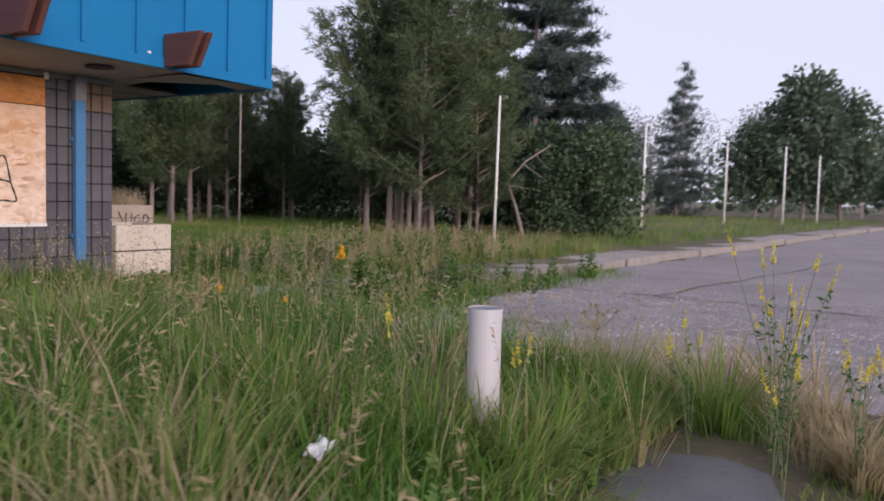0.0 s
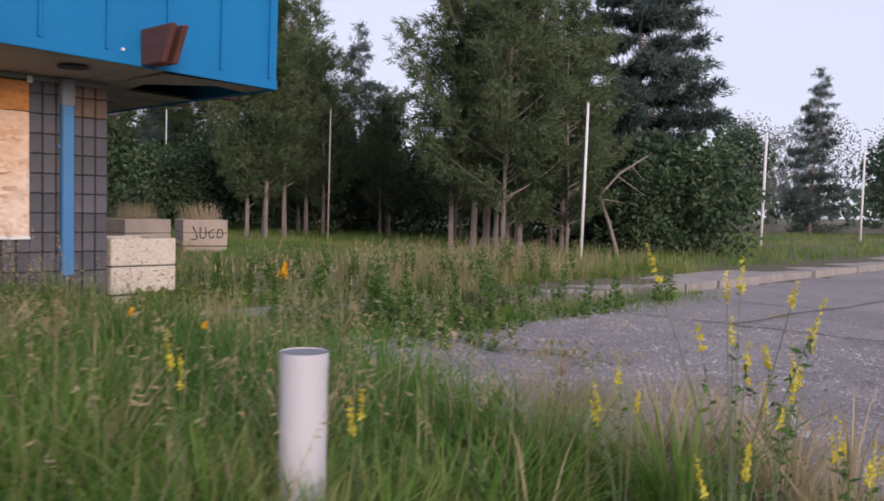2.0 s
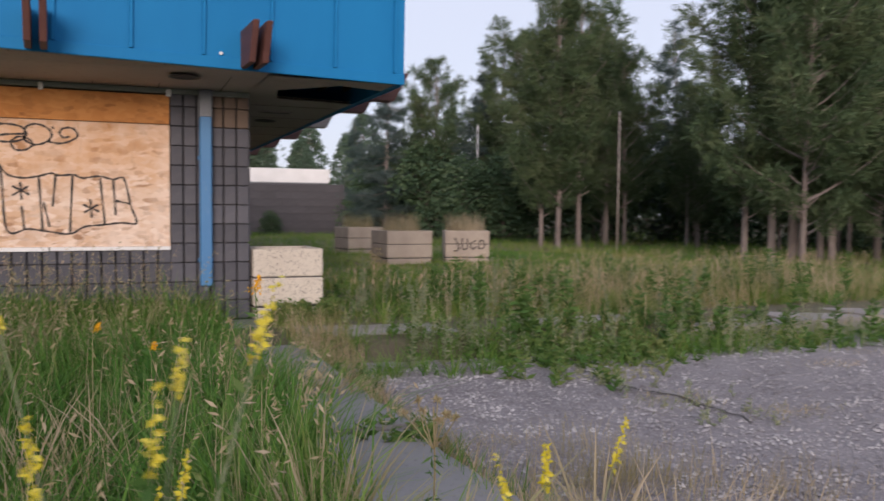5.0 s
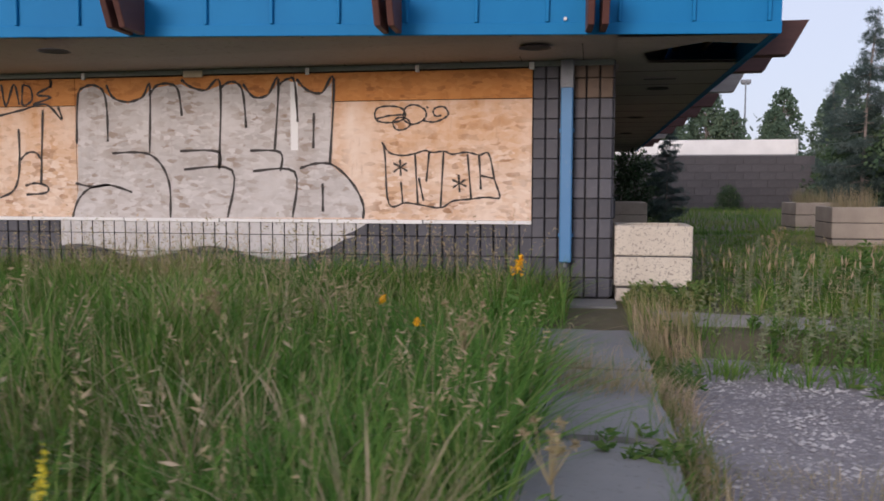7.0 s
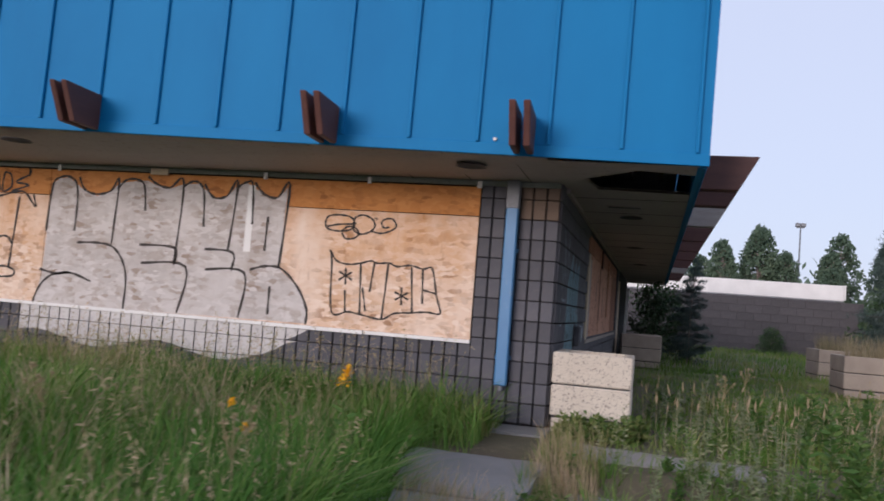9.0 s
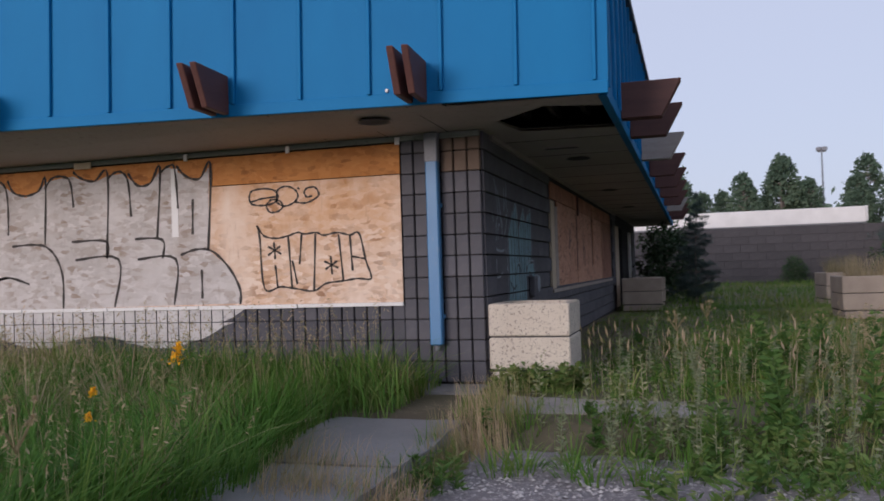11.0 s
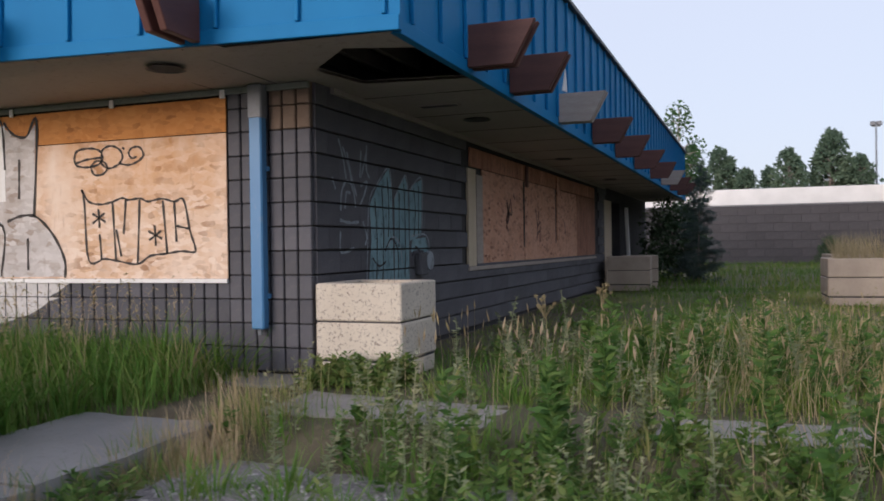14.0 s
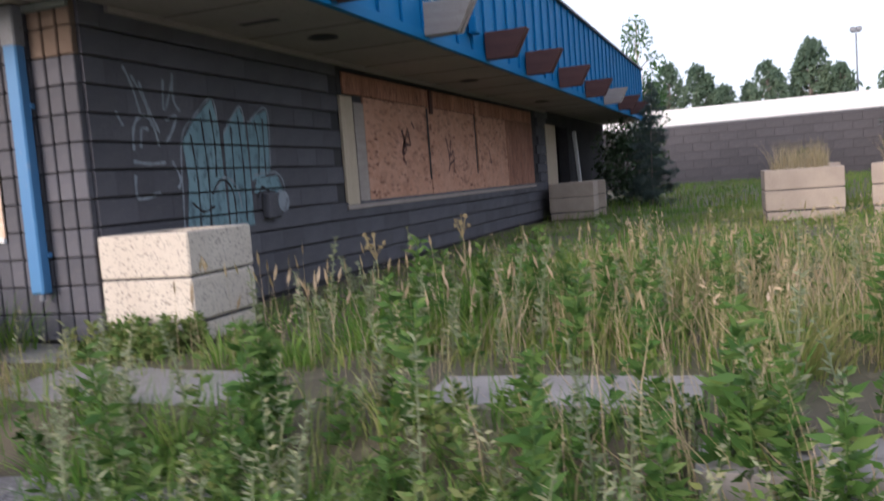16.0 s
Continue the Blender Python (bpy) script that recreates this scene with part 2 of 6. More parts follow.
M_SPRUCE = plant_material("blue_spruce_needles", ((0.034, 0.056, 0.048), (0.056, 0.088, 0.078), (0.085, 0.118, 0.106), (0.13, 0.16, 0.145)), 0.7, 0.15)
M_LEAF = plant_material("broad_leaves", ((0.028, 0.075, 0.022), (0.042, 0.10, 0.028), (0.06, 0.13, 0.035), (0.09, 0.15, 0.05)), 0.5, 0.3)
# far leaves; haze is put into the colour as paler, bluer tones
M_FARLEAF = plant_material("hazy_distant_leaves", ((0.080, 0.125, 0.085), (0.10, 0.15, 0.098), (0.125, 0.175, 0.11), (0.15, 0.195, 0.12)), 0.2, 0.3)
M_SHRUB = plant_material("dark_shrub_leaves", ((0.038, 0.070, 0.036), (0.054, 0.094, 0.046), (0.076, 0.120, 0.056), (0.105, 0.14, 0.07)), 0.6, 0.2)
M_COTTON = plant_material("pale_grey_twigs", ((0.22, 0.21, 0.22), (0.28, 0.27, 0.28), (0.34, 0.33, 0.34), (0.20, 0.22, 0.18)), 0.4, 0.3)
M_YELLOW = plant_material("yellow_blossom", ((0.55, 0.47, 0.03), (0.66, 0.56, 0.05), (0.72, 0.62, 0.10), (0.60, 0.58, 0.16)), 2.0, 0.3)
M_GOLD = plant_material("golden_blossom", ((0.80, 0.40, 0.01), (0.85, 0.46, 0.015), (0.88, 0.52, 0.02), (0.85, 0.5, 0.03)), 2.0, 0.3)
M_DEADLEAF = plant_material("rotting_leaves", ((0.03, 0.024, 0.02), (0.05, 0.04, 0.03), (0.09, 0.07, 0.05), (0.16, 0.12, 0.09)), 3.0, 0.0, 0.8)
M_STONE = plant_material("gravel_stones", ((0.17, 0.155, 0.155), (0.27, 0.25, 0.25), (0.40, 0.37, 0.36), (0.55, 0.51, 0.49)), 3.0, 0.0, 0.9)
M_LITTER = surface("white_plastic_litter", (0.8, 0.8, 0.82), (0.72, 0.72, 0.75), (0.55, 0.55, 0.58), 6, 30, 0.4)


# ---- building blocks ----
def box(bm, x0, x1, y0, y1, z0, z1, bevel=0.0):
    r = bmesh.ops.create_cube(bm, size=1)
    for v in r["verts"]:
        v.co = Vector((x0 + (v.co.x + 0.5) * (x1 - x0), y0 + (v.co.y + 0.5) * (y1 - y0), z0 + (v.co.z + 0.5) * (z1 - z0)))
    if bevel:
        edges = list({e for v in r["verts"] for e in v.link_edges})
        bmesh.ops.bevel(bm, geom=edges, offset=bevel, segments=1, affect="EDGES")
    return bm


def a_box(*a, bevel=0.0):
    return box(bmesh.new(), *a, bevel=bevel)


def mesh_of(name, bm, mat):
    me = bpy.data.meshes.new(name)
    bmesh.ops.recalc_face_normals(bm, faces=bm.faces)
    bm.to_mesh(me)
    bm.free()
    me.materials.append(mat)
    return me


def part(name, bm, mat, parent=None, label="", smooth=False):
    me = mesh_of(name, bm, mat)
    if smooth:
        me.polygons.foreach_set("use_smooth", [True] * len(me.polygons))
    ob = new(name, me)
    ob.parent = parent
    return tagged(ob, label)


def thing(name, label, category, m, group=""):
    ob = new(name)
    ob.empty_display_size = 0.2
    ob.matrix_basis = m
    return tagged(ob, label, category, group)


def structure(name, bm, mat, label, category="structure"):
    return tagged(part(name, bm, mat), label, category, kind="structure")


def arrays(name, verts, quads, tris, mat, parent=None):
    """One mesh from numpy arrays."""
    me = bpy.data.meshes.new(name)
    q, t = np.asarray(quads, int).reshape(-1, 4), np.asarray(tris, int).reshape(-1, 3)
    me.vertices.add(len(verts))
    me.vertices.foreach_set("co", np.asarray(verts, np.float32).ravel())
    loops = np.concatenate([q.ravel(), t.ravel()])
    me.loops.add(len(loops))
    me.loops.foreach_set("vertex_index", loops)
    me.polygons.add(len(q) + len(t))
    me.polygons.foreach_set("loop_start", np.concatenate([np.arange(len(q)) * 4, len(q) * 4 + np.arange(len(t)) * 3]))
    me.update(calc_edges=True)
    me.validate()
    me.materials.append(mat)
    ob = new(name, me)
    ob.parent = parent
    return ob


def cylinder(bm, p, q, r0, r1, sides=8, caps=True):
    """A tapered rod from p to q."""
    p, q = Vector(p), Vector(q)
    m = Matrix.Translation((p + q) / 2) @ (q - p).to_track_quat("Z", "Y").to_matrix().to_4x4()
    bmesh.ops.create_cone(bm, cap_ends=caps, segments=sides, radius1=r0, radius2=r1, depth=(q - p).length, matrix=m)
    return bm


def tube(bm, points, r0, r1, sides=6):
    """A tapered bent limb through points."""
    n = len(points) - 1
    rings = []
    for i, p in enumerate(points):
        p = Vector(p)
        d = (Vector(points[min(i + 1, n)]) - Vector(points[max(i - 1, 0)])).normalized()
        rot = d.to_track_quat("Z", "Y").to_matrix()
        r = r0 + (r1 - r0) * i / n
        rings.append([bm.verts.new(p + rot @ Vector((r * math.cos(a), r * math.sin(a), 0))) for a in (2 * math.pi * k / sides for k in range(sides))])
    for a, b in zip(rings, rings[1:]):
        for k in range(sides):
            bm.faces.new((a[k], a[(k + 1) % sides], b[(k + 1) % sides], b[k]))
    bm.faces.new(rings[0][::-1])
    bm.faces.new(rings[-1])
    return bm


# ---- plants in numpy ----
def blade_arrays(rng, base, height, width, lean, turn=None):
    """Bent tapered blades: base (N,3); height, width, lean (N,)."""
    n = len(base)
    az = rng.normal(0, 1.1, n) + 2.5 * np.sin(base[:, 0] * 1.3 + 0.7 * base[:, 1]) + 1.5 * np.cos(base[:, 1] * 1.9) if turn is None else turn
    d = np.stack([np.cos(az), np.sin(az), np.zeros(n)], 1)
    side = np.stack([-np.sin(az + rng.uniform(-0.9, 0.9, n)), np.cos(az), np.zeros(n)], 1)
    out = np.zeros((n, 7, 3))
    for i, (s, w) in enumerate(((0.0, 1.0), (0.42, 0.85), (0.76, 0.5), (1.0, 0.0))):
        rise = height * s * (1 - 0.28 * lean * s)
        c = base + d * (height * lean * s ** 2)[:, None]
        c[:, 2] += rise
        if i < 3:
            out[:, 2 * i] = c - side * (width * w / 2)[:, None]
            out[:, 2 * i + 1] = c + side * (width * w / 2)[:, None]
        else:
            out[:, 6] = c
    o = (np.arange(n) * 7)[:, None]
    quads = np.concatenate([o + np.array([[0, 1, 3, 2]]), o + np.array([[2, 3, 5, 4]])])
    return out.reshape(-1, 3), quads, o + np.array([[4, 5, 6]])


def leaf_arrays(rng, centre, along, size, width):
    """Pointed leaves folded along the middle: centre (N,3) is the stalk end, along (N,3) the way they point."""
    n = len(centre)
    along = along / (np.linalg.norm(along, axis=1)[:, None] + 1e-9)
    r = rng.normal(size=(n, 3))
    side = np.cross(along, r)
    side /= np.linalg.norm(side, axis=1)[:, None] + 1e-9
    mid = centre + along * (size * 0.45)[:, None]
    v = np.stack([centre, mid - side * (size * width / 2)[:, None], centre + along * size[:, None], mid + side * (size * width / 2)[:, None]], 1)
    o = (np.arange(n) * 4)[:, None]
    return v.reshape(-1, 3), np.zeros((0, 4), int), np.concatenate([o + np.array([[0, 1, 2]]), o + np.array([[0, 2, 3]])])


def merged(sets):
    v, q, t, o = [], [], [], 0
    for a, b, c in sets:
        v.append(a), q.append(b + o), t.append(c + o)
        o += len(a)
    return np.concatenate(v), np.concatenate(q), np.concatenate(t)


def scatter(rng, n, x0, x1, y0, y1, keep=None):
    p = np.stack([rng.uniform(x0, x1, n), rng.uniform(y0, y1, n)], 1)
    return p if keep is None else p[keep(p[:, 0], p[:, 1])]


def ground_z(x, y):
    """Height of the bare ground: a lower parking lot, lawns a kerb higher, a slow fall towards the east."""
    x, y = np.asarray(x, float), np.asarray(y, float)
    lot = 1 / (1 + np.exp(-np.clip((np.minimum(x - 0.15, -1.75 - y)) * 14, -60, 60)))
    west = np.clip((-y - 4.5) / 4.0, 0, 1) * np.clip((0.2 - x) / 2.0, 0, 1)
    slabs = np.where((x > -2.2) & (x < 0.1) & (y < -1.5), 0.06, 0.0)
    return -0.05 - 0.20 * lot - 0.10 * west - slabs + 0.02 * np.sin(x * 0.9 + 1.3) * np.cos(y * 0.7) * (1 - lot)


def seeded_grass(name, rng, xy, h, mat, label, parent=None):
    """Ripe grass stalks with nodding panicles."""
    n = len(xy)
    base = np.column_stack([xy, ground_z(xy[:, 0], xy[:, 1])])
    az, lean = rng.uniform(0, 2 * np.pi, n), rng.uniform(0.05, 0.4, n)
    sets = [blade_arrays(rng, base, h, np.full(n, 0.0035), lean, az)]
    d = np.stack([np.cos(az), np.sin(az), np.zeros(n)], 1)
    for k in range(11):
        s = 0.74 + 0.027 * k
        c = base + d * (h * lean * s ** 2)[:, None]
        c[:, 2] += h * s * (1 - 0.28 * lean * s)
        way = d * rng.uniform(0.1, 0.9, n)[:, None] + rng.normal(size=(n, 3)) * 0.35
        way[:, 2] += rng.uniform(-0.7, 0.6, n)
        sets.append(leaf_arrays(rng, c, way, rng.uniform(0.022, 0.048, n), np.full(n, 0.22)))
    ob = arrays(name, *merged(sets), mat, parent)
    return tagged(ob, label, "grass", kind="stuff")


# ---- ground ----
def build_ground():
    xs = np.concatenate([[-700, -300, -120, -60, -35, -24], np.arange(-18, 0.0, 0.5), np.arange(0, 0.4, 0.05), np.arange(0.5, 20, 0.5), [22, 26, 32, 40, 55, 80, 130, 300, 700]])
    ys = np.concatenate([[-700, -300, -120, -60, -35, -24, -18], np.arange(-14, -2.0, 0.5), np.arange(-1.95, -1.5, 0.05), np.arange(-1.5, 20, 0.5), [22, 26, 32, 40, 55, 80, 130, 300, 700]])
    gx, gy = np.meshgrid(xs, ys)
    v = np.stack([gx, gy, ground_z(gx, gy)], 2).reshape(-1, 3)
    w, h = len(xs), len(ys)
    i = (np.arange(h - 1)[:, None] * w + np.arange(w - 1)[None]).ravel()
    ob = arrays("ground", v, np.stack([i, i + 1, i + w + 1, i + w], 1), np.zeros((0, 3), int), M_SOIL)
    tagged(ob, "bare soil and thatch under the overgrown grass", "ground", kind="structure")


build_ground()


def build_lot():
    """Old asphalt: a gently uneven sheet that ends in ragged edges."""
    rng = np.random.default_rng(3)
    xs = np.concatenate([np.arange(0.22, 16, 0.22), [17, 19, 22, 26, 32, 40, 52, 70]])
    ys = np.concatenate([[-60, -40, -28, -20, -16, -13], np.arange(-11, -2.0, 0.22), [-1.9]])
    gx, gy = np.meshgrid(xs, ys)
    gz = -0.215 + 0.012 * np.sin(gx * 1.1) * np.cos(gy * 0.9) + 0.004 * rng.normal(size=gx.shape)
    gy = gy + np.where(gy > -2.0, 0.12 * np.sin(gx * 3.1) + 0.08 * rng.normal(size=gx.shape), 0)
    v = np.stack([gx, gy, gz], 2).reshape(-1, 3)
    w, h = len(xs), len(ys)
    i = (np.arange(h - 1)[:, None] * w + np.arange(w - 1)[None]).ravel()
    ob = arrays("road", v, np.stack([i, i + 1, i + w + 1, i + w], 1), np.zeros((0, 3), int), M_ASPHALT)
    tagged(ob, "cracked grey asphalt of an abandoned parking lot", "parking lot", kind="structure")
    ob.data.polygons.foreach_set("use_smooth", [True] * len(ob.data.polygons))
    return ob


lot = build_lot()


def build_crack(x0, y0, x1, y1, width, seed):
    rng = random.Random(seed)
    bm, n = bmesh.new(), 22
    dx, dy = (x1 - x0) / n, (y1 - y0) / n
    ln = math.hypot(dx, dy)
    left, right, off = [], [], 0.0
    for i in range(n + 1):
        off = 0.7 * off + rng.uniform(-0.06, 0.06)
        w = width * rng.uniform(0.25, 1.0)
        cx, cy = x0 + dx * i - dy / ln * off, y0 + dy * i + dx / ln * off
        z = -0.215 + 0.012 * math.sin(cx * 1.1) * math.cos(cy * 0.9) + 0.012
        left.append(bm.verts.new((cx - dy / ln * w, cy + dx / ln * w, z)))
        right.append(bm.verts.new((cx + dy / ln * w, cy - dx / ln * w, z)))
    for i in range(n):
        bm.faces.new((left[i], right[i], right[i + 1], left[i + 1]))
    part("crack", bm, M_CRACK, lot)


for c in ((5.9, -2.6, 6.0, -8.5, 0.028), (6.0, -4.2, 16.0, -4.9, 0.022), (2.3, -2.9, 2.5, -4.8, 0.03), (8.4, -2.0, 9.2, -6.0, 0.016)):
    build_crack(*c, int(c[0] * 10))


# ---- concrete walk and kerb ----
def slab_mesh(w, d, h, seed, mat=None):
    """A worn slab with rounded, slightly broken edges; its top centre is the origin."""
    bm = a_box(-w / 2, w / 2, -d / 2, d / 2, -h, 0)
    bmesh.ops.subdivide_edges(bm, edges=[e for e in bm.edges if abs(e.verts[0].co.z - e.verts[1].co.z) < 0.01], cuts=6, use_grid_fill=True)
    rng = random.Random(seed)
    for v in bm.verts:
        edge = abs(v.co.x) > w / 2 - 0.01 or abs(v.co.y) > d / 2 - 0.01
        s = 0.013 if edge else 0.003
        v.co += Vector((rng.uniform(-1, 1) * s, rng.uniform(-1, 1) * s, (rng.uniform(-0.9, 0.1) if edge else rng.uniform(-0.5, 0.5)) * s * (v.co.z > -0.01)))
    return mesh_of("slab", bm, mat or M_CONCRETE)


pavement = structure("pavement", a_box(-0.84, 0.2, -6.4, -1.64, -0.26, -0.14), M_MORTAR, "bedding under the cracked concrete walk", "pavement")
for k, (y0, y1) in enumerate(((-3.02, -1.62), (-4.52, -3.05), (-6.4, -4.55))):
    ob = new("slab", slab_mesh(1.06, y1 - y0, 0.16, k))
    ob.matrix_basis = pose(-0.32, (y0 + y1) / 2, -0.06 - 0.012 * k, 0.5 - k * 0.6, 0.4, 0.3 * k)
    ob.parent = pavement
ob = new("slab", slab_mesh(1.2, 0.85, 0.14, 8, M_DARKSLAB))
ob.matrix_basis = pose(-1.75, -7.34, -0.165, 0.5, -0.6, 24)
ob.parent = pavement

kerb = structure("kerb", a_box(0.3, 60, -1.62, -0.72, -0.30, -0.12), M_MORTAR, "bedding of the broken concrete kerb strip", "kerb")
x, k = 0.32, 0
while x < 46:
    w = (1.55, 0.95, 1.25, 1.7, 1.1)[k % 5] if x < 12 else 3.0
    near = x < 3.9
    d = 0.72 if x < 2 else 0.5 if near else 1.15
    y = -1.0 if near else -1.30
    if not (1.8 < x < 2.0):
        ob = new("kerbstone", slab_mesh(w - 0.03, d, 0.2, 20 + k, M_KERB))
        ob.matrix_basis = pose(x + w / 2, y + 0.03 * math.sin(k * 2.2), -0.03 - 0.02 * (not near) + 0.012 * math.sin(k * 1.7), 0.8 * math.sin(k), 0.9 * math.cos(k * 1.3), 1.2 * math.sin(k * 2.1))
        ob.parent = kerb
    x, k = x + w, k + 1
for k, (x0, x1) in enumerate(((-1.6, 0.05),)):
    ob = new("slab", slab_mesh(x1 - x0, 0.5, 0.12, 40))
    ob.matrix_basis = pose((x0 + x1) / 2, -0.3, 0.0, 0.5, 0.5, 0.5)
    ob.parent = pavement

# ---- the boarded-up building ----
ROOF, SOFFIT = 3.96, 2.375
WEST, NORTH = -13.0, 22.0
OUT_X, OUT_Y = 1.275, -1.2
SKEW, RISE = 0.057, 0.0147         # the front fascia runs away from the wall, and up, towards the west
SILL, HEAD = 0.77, 2.30



def eave_y(x):
    """The front line of the eaves."""
    return OUT_Y + SKEW * (x - OUT_X)


def eave_point(along, z=0.0):
    """A place on the front fascia, so far west of its corner."""
    ang = math.atan(SKEW)
    return Matrix.Translation((OUT_X - along * math.cos(ang), OUT_Y - along * math.sin(ang), z + RISE * along + 0.01)) @ Matrix.Rotation(ang, 4, "Z")


def prism(bm, outline, z0, z1):
    lo, hi = [bm.verts.new((x, y, z0)) for x, y in outline], [bm.verts.new((x, y, z1)) for x, y in outline]
    bm.faces.new(lo[::-1]), bm.faces.new(hi)
    for i in range(len(lo)):
        j = (i + 1) % len(lo)
        bm.faces.new((lo[i], lo[j], hi[j], hi[i]))
    return bm


bm = bmesh.new()
box(bm, WEST, -0.02, 0.03, 0.28, -0.3, SILL - 0.03)
box(bm, -0.79, -0.02, 0.03, 0.28, SILL - 0.03, SOFFIT + 0.3)
box(bm, WEST, -0.79, 0.03, 0.28, HEAD + 0.08, SOFFIT + 0.3)
box(bm, WEST, WEST + 2.0, 0.03, 0.28, SILL - 0.03, HEAD + 0.08)
wall_front = structure("wall_south", bm, M_MORTAR, "dark mortar of the painted scored-block front wall", "wall")
bm = bmesh.new()
box(bm, -0.28, -0.03, 0.28, 3.92, -0.3, SOFFIT + 0.3)
box(bm, -0.28, -0.03, 3.92, 12.92, -0.3, SILL - 0.05)
box(bm, -0.28, -0.03, 3.92, 12.92, HEAD - 0.02, SOFFIT + 0.3)
box(bm, -0.28, -0.03, 12.92, 13.9, -0.3, SOFFIT + 0.3)
box(bm, -0.28, -0.03, 13.9, 16.6, 2.1, SOFFIT + 0.3)
box(bm, -0.28, -0.03, 16.6, NORTH, -0.3, SOFFIT + 0.3)
wall_east = structure("wall_east", bm, M_MORTAR, "dark mortar of the painted block side wall", "wall")
structure("wall_north", a_box(WEST, -0.03, NORTH, NORTH + 0.25, -0.3, ROOF - 0.2), M_BLOCK, "painted block back wall", "wall")
structure("wall_west", a_box(WEST - 0.25, WEST, 0.03, NORTH, -0.3, ROOF - 0.2), M_BLOCK, "painted block end wall", "wall")
structure("floor", a_box(WEST, -0.3, 0.3, NORTH, -0.2, -0.02), M_CONCRETE, "bare concrete floor inside the closed building", "floor")


def scored_block(w, cells, h=0.192, mat=None):
    """The face of a block, 40 mm deep, with vertical score grooves."""
    bm, c = bmesh.new(), w / cells
    for i in range(cells):
        box(bm, -w / 2 + i * c + 0.0075, -w / 2 + (i + 1) * c - 0.0075, -0.02, 0.04, -h / 2, h / 2, bevel=0.008)
    return mesh_of("block", bm, mat or M_BLOCK)


three, two, one = scored_block(0.4, 3), scored_block(0.267, 2), scored_block(0.133, 1)
rngb = random.Random(5)


def set_block(me, parent, x, y, z, turn):
    ob = new("block", me)
    ob.matrix_basis = pose(x, y, z, rngb.uniform(-0.3, 0.3), 0, turn + rngb.uniform(-0.3, 0.3))
    ob.parent = parent


low = [0.1, 0.3, 0.5]
rows_all = [0.1 + 0.2 * i for i in range(12)]
short, warm = scored_block(0.4, 3, 0.135), scored_block(0.4, 3, mat=M_WARMBLOCK)
for z in low:
    for i in range(26):
        set_block(three, wall_front, -0.99 - 0.4 * i, 0.0, z, 0)
for i in range(26):
    set_block(short, wall_front, -0.99 - 0.4 * i, 0.0, 0.67, 0)
for z in rows_all:
    if z < 2.35:
        set_block(warm if z > 2.05 else three, wall_front, -0.2, 0.0, z, 0)
        set_block(two, wall_front, -0.535, 0.0, z, 0)
        set_block(one, wall_front, -0.735, 0.0, z, 0)


def course_block(w):
    """A plain block face: wide dark bed joints, tight upright ones."""
    bm = bmesh.new()
    prof = [(0.04, -0.0925), (-0.013, -0.0925), (-0.02, -0.086), (-0.02, 0.086), (-0.013, 0.0925), (0.04, 0.0925)]
    a, b = ([bm.verts.new((x, y, z)) for y, z in prof] for x in (-w / 2 + 0.001, w / 2 - 0.001))
    bm.faces.new(a), bm.faces.new(b[::-1])
    for i in range(6):
        bm.faces.new((a[i], b[i], b[(i + 1) % 6], a[(i + 1) % 6]))
    return mesh_of("block", bm, M_BLOCK)


plain, half = course_block(0.4), course_block(0.2)
for r, z in enumerate(rows_all):
    if z > 2.35:
        continue
    y = 0.04
    while y < 13.85:
        full = not (r % 2 and y < 0.1)
        w = 0.4 if full else 0.2
        inside = y + w > 3.94 and y < 12.9
        if not (inside and z > 0.72):
            set_block(plain if full else half, wall_east, -0.005, y + w / 2, z, 90)
        y += w

# soffit with the broken corner
bm = bmesh.new()
T = 0.03
prism(bm, [(WEST, eave_y(WEST) + 0.03), (0.0, eave_y(0.0) + 0.03), (0.0, 0.03), (WEST, 0.03)], SOFFIT, SOFFIT + T)
for v in bm.verts:
    v.co.z += (OUT_X - v.co.x) * RISE * (v.co.y < 0)
box(bm, 0.0, OUT_X - 0.03, 0.62, NORTH, SOFFIT + 0.001, SOFFIT + T)
corner = [(0.0, eave_y(0.0) + 0.03), (1.24, -1.18), (1.24, -0.72), (0.76, -0.90), (0.24, -0.36), (0.34, 0.27), (1.24, 0.40), (1.24, 0.62), (0.0, 0.62)]
for z in (SOFFIT + 0.0005, SOFFIT + T):
    vs = [bm.verts.new((x, y, z)) for x, y in corner]
    for tri in ((0, 1, 2), (0, 2, 3), (0, 3, 4), (0, 4, 8), (4, 5, 8), (5, 7, 8), (5, 6, 7)):
        bm.faces.new([vs[i] for i in tri])
ceiling = structure("ceiling", bm, M_SOFFIT, "dirty grey soffit boards under the deep eaves, broken open at the corner", "soffit")
bm = bmesh.new()
for k in range(21):
    box(bm, -0.3 - 0.61 * k - 0.004, -0.3 - 0.61 * k + 0.004, eave_y(-0.3 - 0.61 * k) + 0.04, 0.0, SOFFIT - 0.003, SOFFIT + 0.002)
for v in bm.verts:
    v.co.z += (OUT_X - v.co.x) * RISE * (v.co.y < -0.1)
for k in range(17):
    box(bm, 0.02, OUT_X - 0.04, 0.9 + 1.22 * k, 0.908 + 1.22 * k, SOFFIT - 0.003, SOFFIT + 0.002)
part("seam", bm, M_MORTAR, ceiling)
bm = bmesh.new()
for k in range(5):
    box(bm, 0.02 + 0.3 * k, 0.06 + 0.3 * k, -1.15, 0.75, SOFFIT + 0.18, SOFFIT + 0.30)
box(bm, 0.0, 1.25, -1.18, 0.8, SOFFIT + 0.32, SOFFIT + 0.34)
